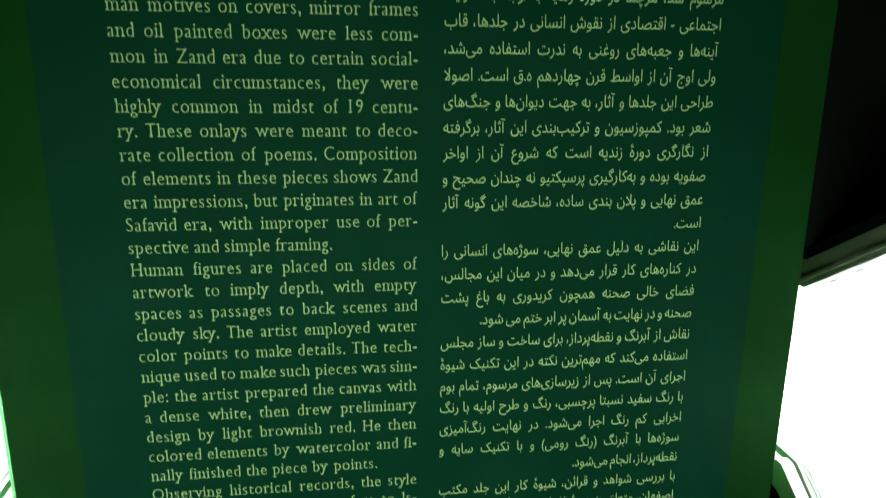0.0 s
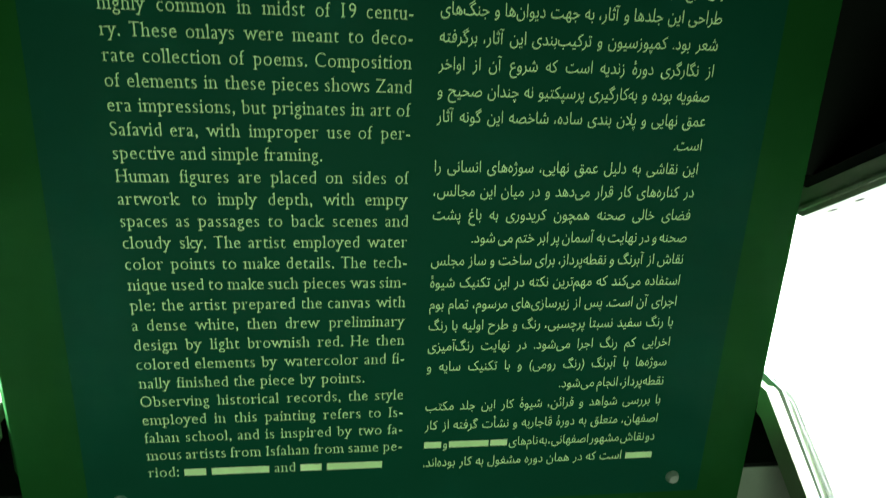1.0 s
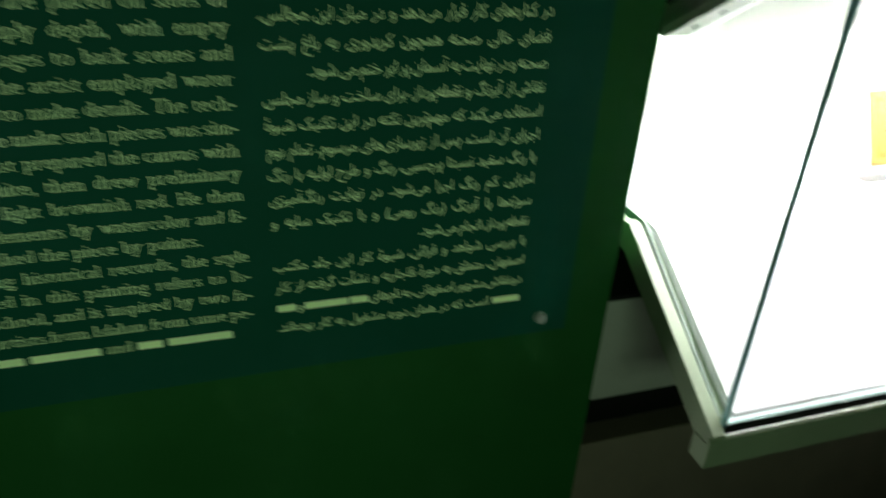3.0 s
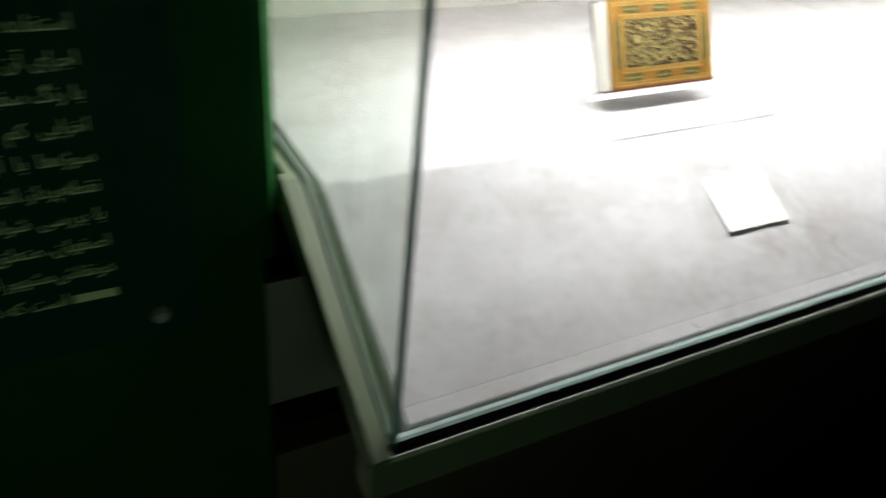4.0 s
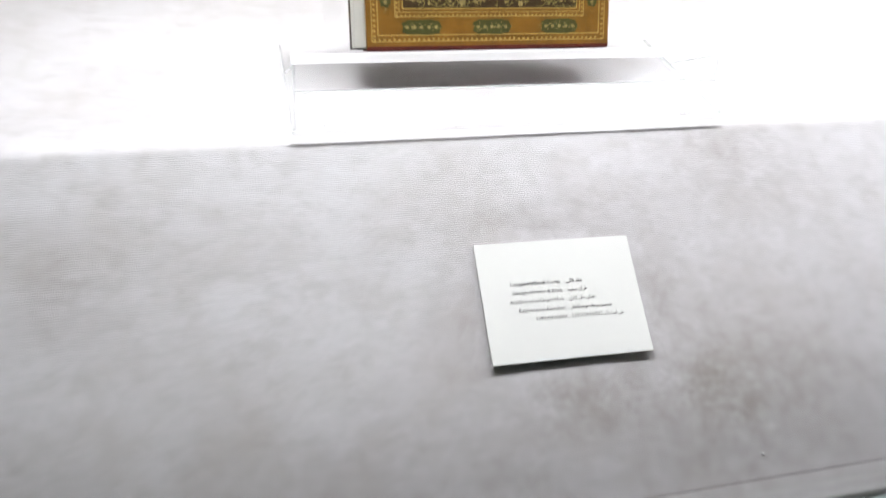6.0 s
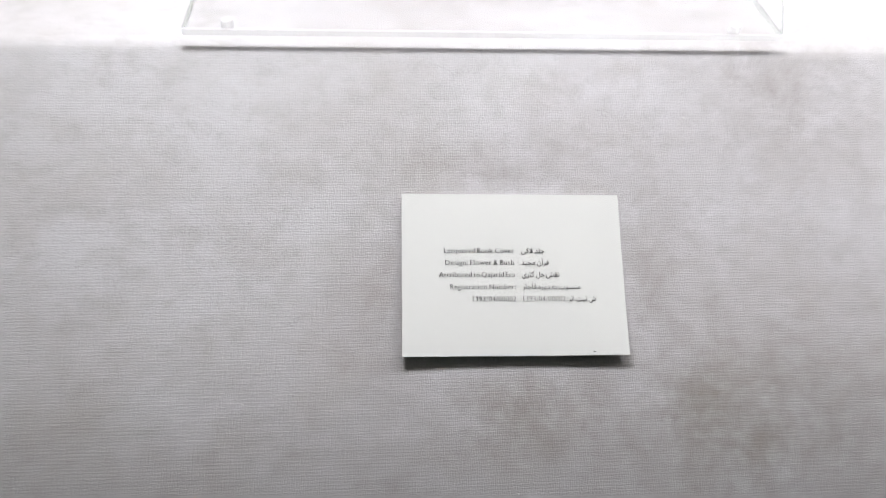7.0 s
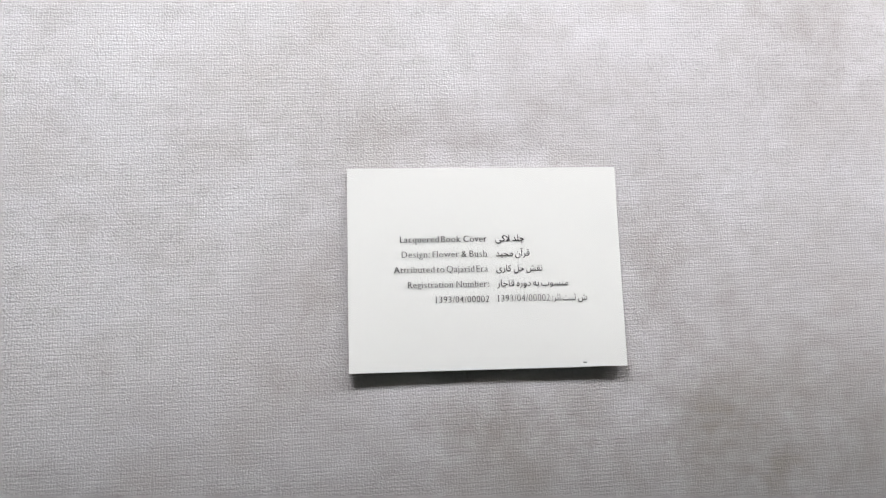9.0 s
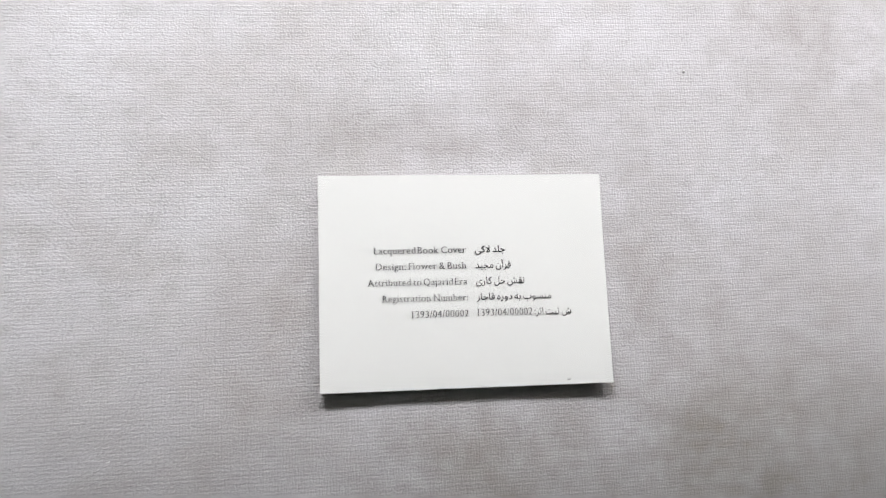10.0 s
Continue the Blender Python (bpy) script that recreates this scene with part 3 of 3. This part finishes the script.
# small marks on the front glazing of the main case
for x in (0.0, 0.612):
    clip = tagged(part("glass_clip", tube([(x - 0.004, -0.0022, Z_FRONT + 0.001), (x - 0.001, -0.0030, Z_FRONT + 0.0028), (x + 0.002, -0.0028, Z_FRONT + 0.0008), (x + 0.005, -0.0022, Z_FRONT - 0.0010)], 0.0010), STEEL),
                  "small bright metal clip on the lower glass edge", "clip", "glass clips")
bm = tube([on_slope(0.192, 0.0205, 0.0030), on_slope(0.194, 0.015, 0.0034), on_slope(0.199, 0.010, 0.0036), on_slope(0.206, 0.008, 0.0030)], 0.0008)
tagged(part("cloth_fold", bm, VELVET, smooth=True), "small crease in the grey velvet border", "cloth fold")
rng = random.Random(4)
for x, v, r in ((0.4618, 0.039, 0.0011), (0.4448, 0.2195, 0.0005), (0.355, 0.05, 0.0005), (0.24, 0.09, 0.0004), (0.47, 0.15, 0.0004)):
    bm = bmesh.new()
    bmesh.ops.create_icosphere(bm, subdivisions=1, radius=r, matrix=Matrix.Translation(on_slope(x, v, r * 0.6)))
    for w in bm.verts:
        w.co += Vector((rng.uniform(-1, 1), rng.uniform(-1, 1), rng.uniform(-1, 1))) * r * 0.3
    tagged(part("lint_speck", bm, CARD), "tiny lint speck on the grey velvet", "lint", "specks on the velvet")

# ---- text panel ----
info = thing("info_panel", "dark teal acrylic text panel with pale bilingual lettering on steel studs", "text panel", (MIRROR_X, Y_PLATE, 0))
PX0, PX1, PZ0, PZ1 = -1.025 - MIRROR_X, -0.283 - MIRROR_X, 0.924, 2.05
plate = part("plate", box(PX0, PX1, 0.0004, 0.0045, PZ0, PZ1, 0.0008), PLATE, info)
for x in (-0.9895, -0.3198):
    for z in (0.947, 2.025):
        bm = bmesh.new()
        m = Matrix.Translation((x - MIRROR_X, 0, z)) @ Matrix.Rotation(radians(90), 4, "X")
        for r, d, o in ((0.0088, 0.004, 0.0018), (0.0070, 0.003, 0.0050)):
            bmesh.ops.create_cone(bm, cap_ends=True, segments=24, radius1=r, radius2=r * 0.82, depth=d, matrix=m @ Matrix.Translation((0, 0, o)))
        part("stud", bm, STEEL, info, "round brushed steel stud")

ENGLISH = [
    "man motives on covers, mirror frames", "and oil painted boxes were less com-", "mon in Zand era due to certain social-",
    "economical circumstances, they were", "highly common in midst of 19 centu-", "ry. These onlays were meant to deco-",
    "rate collection of poems. Composition", "of elements in these pieces shows Zand", "era impressions, but priginates in art of",
    "Safavid era, with improper use of per-", "spective and simple framing.|", "Human figures are placed on sides of",
    "artwork to imply depth, with empty", "spaces as passages to back scenes and", "cloudy sky. The artist employed water",
    "color points to make details. The tech-", "nique used to make such pieces was sim-", "ple: the artist prepared the canvas with",
    "a dense white, then drew preliminary", "design by light brownish red. He then", "colored elements by watercolor and fi-",
    "nally finished the piece by points.|", "Observing historical records, the style", "employed in this painting refers to Is-",
    "fahan school, and is inspired by two fa-", "mous artists from Isfahan from same pe-", "riod: ### ######## and ### ########|"]
PERSIAN = [
    "مرسوم شد، هرچند در دورۀ زندیه با توجه به شرایط", "اجتماعی - اقتصادی از نقوش انسانی در جلدها، قاب", "آینه‌ها و جعبه‌های روغنی به ندرت استفاده می‌شد،",
    "ولی اوج آن از اواسط قرن چهاردهم ه.ق است. اصولا", "طراحی این جلدها و آثار، به جهت دیوان‌ها و جنگ‌های", "شعر بود. کمپوزسیون و ترکیب‌بندی این آثار، برگرفته",
    "از نگارگری دورۀ زندیه است که شروع آن از اواخر", "صفویه بوده و به‌کارگیری پرسپکتیو نه چندان صحیح و", "عمق نهایی و پلان بندی ساده، شاخصه این گونه آثار", "است.|",
    "این نقاشی به دلیل عمق نهایی، سوژه‌های انسانی را", "در کناره‌های کار قرار می‌دهد و در میان این مجالس،", "فضای خالی صحنه همچون کریدوری به باغ پشت",
    "صحنه و در نهایت به آسمان پر ابر ختم می شود.|", "نقاش از آبرنگ و نقطه‌پرداز، برای ساخت و ساز مجلس", "استفاده می‌کند که مهم‌ترین نکته در این تکنیک شیوۀ",
    "اجرای آن است. پس از زیرسازی‌های مرسوم، تمام بوم", "با رنگ سفید نسبتا پرچسبی، رنگ و طرح اولیه با رنگ", "اخرایی کم رنگ اجرا می‌شود. در نهایت رنگ‌آمیزی",
    "سوژه‌ها با آبرنگ (رنگ رومی) و با تکنیک سایه و", "نقطه‌پرداز، انجام می‌شود.|", "با بررسی شواهد و قرائن، شیوۀ کار این جلد مکتب",
    "اصفهان، متعلق به دورۀ قاجاریه و نشأت گرفته از کار", "دو نقاش مشهور اصفهانی، به نام‌های ### ####### و ###", "##### است که در همان دوره مشغول به کار بوده‌اند."]
for i, line in enumerate(ENGLISH):
    z = 1.3352 - 0.0058 + (11 - i) * 0.02335
    place = Matrix.Translation((-0.9555 - MIRROR_X, 0.0, z)) @ Matrix.Rotation(radians(90), 4, "X")
    text_line(line.rstrip("|"), 0.2900, 0.0184, 0.885, "left" if line.endswith("|") else "justify", gap=0.38, mat=LETTER, parent=plate, place=place)
for i, line in enumerate(PERSIAN):
    z = 1.3480 - 0.0055 + (10 - i) * 0.02606
    place = Matrix.Translation((-0.6390 - MIRROR_X, 0.0, z)) @ Matrix.Rotation(radians(90), 4, "X")
    text_line(line.rstrip("|"), 0.2870, 0.0172, 0.80, "right" if line.endswith("|") else "justify", True, mat=LETTER, parent=plate, place=place)

# ---- label card on the slope ----
CARD_W, CARD_H, CARD_T = 0.100, 0.0738, 0.0011
CARD_M = SLOPE_M @ Matrix.Translation((0.3073, 0.1082, 0.0006)) @ Matrix.Rotation(-0.0144, 4, "Z")
card = thing("label_card", "small white printed label card lying on the grey velvet slope", "label card")
card.matrix_world = CARD_M


def card_lift(u, v):
    """How far the bowed card stands off the cloth."""
    return 0.0016 * (1 - v) ** 2 * (0.62 + 1.5 * (u - 0.52) ** 2)


bm = bmesh.new()
NU, NV = 16, 12
grid = {}
for k, h in enumerate((0.0, CARD_T)):
    for i in range(NU + 1):
        for j in range(NV + 1):
            u, v = i / NU, j / NV
            grid[k, i, j] = bm.verts.new((u * CARD_W, v * CARD_H, card_lift(u, v) + h))
for i in range(NU):
    for j in range(NV):
        bm.faces.new((grid[1, i, j], grid[1, i + 1, j], grid[1, i + 1, j + 1], grid[1, i, j + 1]))
        bm.faces.new((grid[0, i, j], grid[0, i, j + 1], grid[0, i + 1, j + 1], grid[0, i + 1, j]))
for i in range(NU):
    for j in (0, NV):
        bm.faces.new((grid[0, i, j], grid[0, i + 1, j], grid[1, i + 1, j], grid[1, i, j]))
for j in range(NV):
    for i in (0, NU):
        bm.faces.new((grid[0, i, j], grid[0, i, j + 1], grid[1, i, j + 1], grid[1, i, j]))
board = part("board", bm, CARD, card)
LABEL = [
    ("Lacquered Book Cover", 0.186, 0.505, "جلد لاکی", 0.107, 0.012), ("Design: Flower & Bush", 0.193, 0.505, "قرآن مجید", 0.125, 0.0),
    ("Attributed to Qajarid Era", 0.162, 0.505, "نقش حل کاری", 0.170, 0.0), ("Registration Number:", 0.211, 0.506, "منسوب به دوره قاجار", 0.263, 0.0),
    ("1393/04/00002", 0.310, 0.506, "ش ثبت اثر: 1393/04/00002", 0.330, 0.0)]
for i, (left, u0, u1, right, w, bold) in enumerate(LABEL):
    v = 0.636 - 0.0748 * i - 0.010
    h = 0.0
    for ob in (text_line(left, (u1 - u0) * CARD_W, 0.0032, 0.85, "fit", bold=bold + 0.005, mat=INK, parent=board, place=Matrix.Translation((u0 * CARD_W, v * CARD_H, h))),
               text_line(right, w * CARD_W, 0.0034, 0.85, "fit", True, bold=bold, mat=INK, parent=board, place=Matrix.Translation((0.536 * CARD_W, v * CARD_H, h)))):
        for w in ob.data.vertices:
            w.co.z = card_lift(w.co.x / CARD_W, w.co.y / CARD_H) + CARD_T + 0.00015
part("ink_dash", box(0.0838, 0.0851, 0.0014, 0.0018, card_lift(0.84, 0.02) + CARD_T, card_lift(0.84, 0.02) + CARD_T + 0.0001), INK, board)

# ---- book stands ----
LEAN = radians(25)
BOOK_W, BOOK_H, BOOK_T = 0.1754, 0.113, 0.022


def sheet(x0, x1, line, thick, bm=None):
    """A bent sheet: a line of (y, z) points with a thickness, drawn out along x."""
    pts = [Vector((0, y, z)) for y, z in line]
    off = []
    for i, p in enumerate(pts):
        d = (pts[min(i + 1, len(pts) - 1)] - pts[max(i - 1, 0)]).normalized()
        off.append(p + Vector((0, -d.z, d.y)) * thick)
    return prism([(p.y, p.z) for p in pts] + [(p.y, p.z) for p in off[::-1]], x0, x1, bm=bm)


def book_stand(x):
    stand = thing("book_stand", "clear bent acrylic book stand on the level velvet deck", "book stand", (x, 0, 0), "book stands")
    t = 0.0032
    z = Z_DECK + 0.0042
    b = sheet(0, 0.290, [(0.345, z), (0.2210, z)][::-1], t)
    part("base_sheet", b, ACRYLIC, stand)
    # ledge that carries the book, and the leaning back
    ly, lz = 0.2905, 1.0565
    c, s = math.cos(LEAN), math.sin(LEAN)
    ledge = [(ly - 0.016 * c, lz + 0.016 * s + 0.001), (ly - 0.016 * c + 0.001, lz - 0.002 + 0.016 * s), (ly + 0.026 * c, lz - 0.026 * s)]
    part("ledge", sheet(0.004, 0.310, ledge, -t), ACRYLIC, stand).visible_shadow = False
    back = [(ly + 0.026 * c, lz - 0.026 * s), (ly + 0.026 * c + 0.085 * s, lz - 0.026 * s + 0.085 * c)]
    part("back_rest", sheet(0.03, 0.26, back, -t), ACRYLIC, stand).visible_shadow = False
    part("base_edge", box(0, 0.290, 0.2198, 0.2210, z + 0.0002, z + t, 0.0002), ACRYLIC_EDGE, stand, "bright polished front edge")
    part("ledge_edge", box(0.004, 0.310, ly - 0.016 * c - 0.002, ly - 0.016 * c + 0.0006, lz + 0.016 * s - 0.0050, lz + 0.016 * s + 0.0010, 0.0003), ACRYLIC_EDGE, stand, "bright polished ledge edge").visible_shadow = False
    top, low = (ly - 0.016 * c - 0.0021, lz + 0.016 * s - 0.0045), (ly - 0.016 * c - 0.0080, lz + 0.016 * s - 0.0215)
    part("lip", sheet(0.004, 0.310, [top, low], -0.0026), ACRYLIC, stand).visible_shadow = False
    for u in (0.0040, 0.3092):
        part("lip_side_edge", sheet(u, u + 0.0008, [(top[0] - 0.0003, top[1]), (low[0] - 0.0003, low[1])], -0.0020), ACRYLIC_SIDE, stand).visible_shadow = False
    part("lip_lower_edge", box(0.004, 0.310, low[0] - 0.0004, low[0] + 0.0016, low[1] - 0.0006, low[1] + 0.0002), ACRYLIC_SIDE, stand).visible_shadow = False
    for u in (0.0, 0.2895):
        part("base_side_edge", box(u - 0.0003, u + 0.0008, 0.2212, 0.345, z + 0.0002, z + t - 0.0002), ACRYLIC_SIDE, stand).visible_shadow = False
    for u, w in ((0.0006, 0.0050), (0.2890, 0.3088)):
        foot, heel, head = Vector((u, 0.2225, z + t)), Vector((u, 0.3000, z + t)), Vector((w, ly - 0.016 * c + 0.004, lz + 0.016 * s - 0.008))
        bm = bmesh.new()
        bm_low, bm_high = [[bm.verts.new(p + Vector((d, 0, 0))) for p in (foot, heel, head)] for d in (0.0, 0.0016)]
        bm.faces.new(bm_low)
        bm.faces.new(bm_high)
        for k in range(3):
            bm.faces.new((bm_low[k], bm_low[(k + 1) % 3], bm_high[(k + 1) % 3], bm_high[k]))
        gusset = part("gusset", bm, ACRYLIC, stand)
        gusset.visible_shadow = False
        for p in (foot, heel):
            part("gusset_edge", tube([p + Vector((0.0008, -0.0004, 0)), head + Vector((0.0008, -0.0004, 0))], 0.0006, n=6), ACRYLIC_SIDE, gusset).visible_shadow = False
    for u, v in ((0.018, 0.236), (0.272, 0.236), (0.018, 0.334), (0.272, 0.334)):
        bm = bmesh.new()
        bmesh.ops.create_cone(bm, cap_ends=True, segments=12, radius1=0.0032, radius2=0.0030, depth=0.0040, matrix=Matrix.Translation((u, v, z - 0.0021)))
        part("bumper", bm, ACRYLIC_EDGE, stand, "small clear bumper")
    return stand


def flower(bm, x, z, r, petals, y, turn=0.0, inner=0.55):
    """A flat star-like blossom of a painted pattern."""
    mid = bm.verts.new((x, y, z))
    n = petals * 4
    ring = []
    for k in range(n):
        a = turn + 2 * math.pi * k / n
        q = r * (1.0, 0.86, inner, 0.86)[k % 4]
        ring.append(bm.verts.new((x + q * math.cos(a), y, z + q * math.sin(a))))
    for k in range(n):
        bm.faces.new((mid, ring[k], ring[(k + 1) % n]))


def leaf(bm, x, z, length, turn, y, fat=0.32):
    """A flat pointed leaf of a painted pattern."""
    c, s = math.cos(turn), math.sin(turn)
    pts = [(0, 0), (0.3, fat), (0.65, fat * 0.8), (1, 0.05), (0.65, -fat * 0.35), (0.3, -fat * 0.45)]
    bm.faces.new([bm.verts.new((x + length * (p * c - q * s), y, z + length * (p * s + q * c))) for p, q in pts])


def stem(bm, points, w, y):
    """A flat curved line of a painted pattern."""
    last = None
    for i, (x, z) in enumerate(points):
        x2, z2 = points[min(i + 1, len(points) - 1)]
        x1, z1 = points[max(i - 1, 0)]
        d = math.hypot(x2 - x1, z2 - z1) or 1
        nx, nz = -(z2 - z1) / d * w, (x2 - x1) / d * w
        pair = (bm.verts.new((x + nx, y, z + nz)), bm.verts.new((x - nx, y, z - nz)))
        if last:
            bm.faces.new((last[0], pair[0], pair[1], last[1]))
        last = pair


def frame_lines(bm, x0, x1, z0, z1, w, y):
    for a, b, c, d in ((x0, x1, z0, z0 + w), (x0, x1, z1 - w, z1), (x0, x0 + w, z0 + w, z1 - w), (x1 - w, x1, z0 + w, z1 - w)):
        bm.faces.new([bm.verts.new(p) for p in ((a, y, c), (b, y, c), (b, y, d), (a, y, d))])


def book(x, seed, label):
    """A lacquered book, built upright with its cover at y = 0 and leaned back on the stand."""
    ob = thing("book", label, "book", group="books on stands")
    ob.matrix_world = Matrix.Translation((x, 0.2917, 1.0590)) @ Matrix.Rotation(-LEAN, 4, "X")
    r = random.Random(seed)
    W, H = BOOK_W, BOOK_H
    cover = part("front_cover", box(0, W, 0, 0.0022, 0.0008, H, 0.0006), OCHRE, ob, "ochre lacquered front cover with gilt borders")
    part("page_block", box(-0.0075, W - 0.003, 0.0024, BOOK_T - 0.0024, 0.0016, H - 0.002, 0.0010), PAGES, ob, "cream page block")
    part("back_cover", box(-0.0085, W, BOOK_T - 0.0022, BOOK_T, 0.0008, H, 0.0006), UMBER, ob, "dark back cover")
    part("spine_edge", box(0.0005, W - 0.0005, 0.0003, BOOK_T - 0.0002, -0.0006, 0.0007, 0.0002), RED, ob, "worn red leather lower edge")
    part("red_edge", box(0.0002, W - 0.0002, -0.00035, -0.0001, 0.0006, 0.0022), RED, cover, "worn red leather strip along the lower edge")
    y = -0.00025
    fx0, fx1, fz0, fz1 = 0.0245, W - 0.0245, 0.0270, H - 0.0250
    bm = bmesh.new()
    bm.faces.new([bm.verts.new(p) for p in ((fx0, y, fz0), (fx1, y, fz0), (fx1, y, fz1), (fx0, y, fz1))])
    field = part("dark_field", bm, UMBER, cover, "dark umber painted field")
    bm = bmesh.new()
    for inset, w in ((0.0035, 0.0007), (0.0075, 0.0009), (0.0195, 0.0008), (0.0225, 0.0006), (0.0247, 0.0008)):
        frame_lines(bm, inset, W - inset, inset + 0.0015, H - inset, w, y * 1.2)
    part("gilt_frame", bm, GOLD, cover, "thin gilt frame lines")
    # beaded outer and inner bands
    bm = bmesh.new()
    for inset, step, q in ((0.0055, 0.0034, 0.0011), (0.0212, 0.0030, 0.0009)):
        for i in range(int((W - 2 * inset) / step)):
            for z in (inset + 0.001, H - inset):
                flower(bm, inset + i * step, z + r.uniform(-2e-4, 2e-4), q, 4, y * 1.3, r.random())
        for i in range(int((H - 2 * inset) / step)):
            for u in (inset, W - inset):
                flower(bm, u, inset + i * step, q, 4, y * 1.3, r.random())
    part("gilt_beading", bm, GOLD, cover, "small gilt border ornament")
    # green cartouches in the border
    spots = [(u, z, 0.0135, 0.0048) for u in (0.038, W / 2, W - 0.038) for z in (0.0145, H - 0.0135)]
    spots += [(u, z, 0.0040, 0.0125) for u in (0.0135, W - 0.0135) for z in (0.040, H / 2 + 0.002, H - 0.037)]
    for u, z, a, b in spots:
        bm = bmesh.new()
        n = 28
        bm.faces.new([bm.verts.new((u + a * math.copysign(abs(math.cos(k)) ** 0.5, math.cos(k)) * (1 + 0.05 * math.cos(9 * k)), y * 1.4,
                                    z + b * math.copysign(abs(math.sin(k)) ** 0.5, math.sin(k)) * (1 + 0.05 * math.cos(9 * k)))) for k in [2 * math.pi * j / n for j in range(n)]])
        cart = part("cartouche", bm, BOTTLE, cover, "bottle green cartouche")
        bm = bmesh.new()
        for k in (-0.74, -0.37, 0.0, 0.37, 0.74):
            p, q = (u + k * a, z) if a > b else (u, z + k * b)
            flower(bm, p, q, 0.0015, 6, y * 2.0, r.random())
            for j in range(5):
                leaf(bm, p + r.uniform(-0.3, 0.3) * a, q + r.uniform(-0.6, 0.6) * b, 0.0016, r.uniform(0, 6.28), y * (1.8 + 0.02 * j), 0.25)
        part("cartouche_blossom", bm, PETAL, cart)
    # blossoms, leaves and vines of the field
    bloom, vine = bmesh.new(), bmesh.new()
    placed = []
    tries = 0
    while len(placed) < 130 and tries < 6000:
        tries += 1
        q = r.choice((0.0036, 0.0029, 0.0022, 0.0015, 0.0014, 0.0013))
        u, z = r.uniform(fx0 + q, fx1 - q), r.uniform(fz0 + q, fz1 - q)
        if all(math.hypot(u - a, z - b) > (q + c) * 1.2 for a, b, c in placed):
            placed.append((u, z, q))
    for u, z, q in placed:
        flower(bloom, u, z, q, r.choice((5, 6, 8)), y * 2.2, r.random() * 6, 0.62)
    for u, z, q in placed:
        a0, turn = r.uniform(0, 6.28), r.choice((-1, 1))
        R0 = q * 1.5
        pts = [(u + (R0 + 0.0008 * k) * math.cos(a0 + turn * k * 0.45), z + (R0 + 0.0008 * k) * math.sin(a0 + turn * k * 0.45)) for k in range(10)]
        pts = [(min(max(p, fx0 + 0.001), fx1 - 0.001), min(max(w, fz0 + 0.001), fz1 - 0.001)) for p, w in pts]
        stem(vine, pts, 0.00022, y * 1.7)
        for k, (p, w) in enumerate(pts[1:-1]):
            le = r.uniform(0.0016, 0.0030)
            if fx0 + le < p < fx1 - le and fz0 + le < w < fz1 - le:
                leaf(bloom if r.random() < 0.45 else vine, p, w, le, r.uniform(0, 6.28), y * (1.9 + 0.02 * k))
    big = bmesh.new()
    flower(big, 0.0440, 0.0610, 0.0048, 8, y * 3.0, 0.3, 0.72)
    part("large_blossom", big, PETAL, field, "large pale yellow painted blossom")
    part("field_blossoms", bloom, PETAL, field, "cream painted blossoms and buds")
    part("field_vines", vine, OLIVE, field, "olive painted leaves and stems")
    return ob


for k, seed, label in ((0, 11, "ochre lacquered book with dark floral cover on a clear stand"), (1, 23, "second lacquered book with its page edges turned to view")):
    book_stand(0.2080 + 0.70 * k)
    book(0.2633 + 0.70 * k, seed, label)
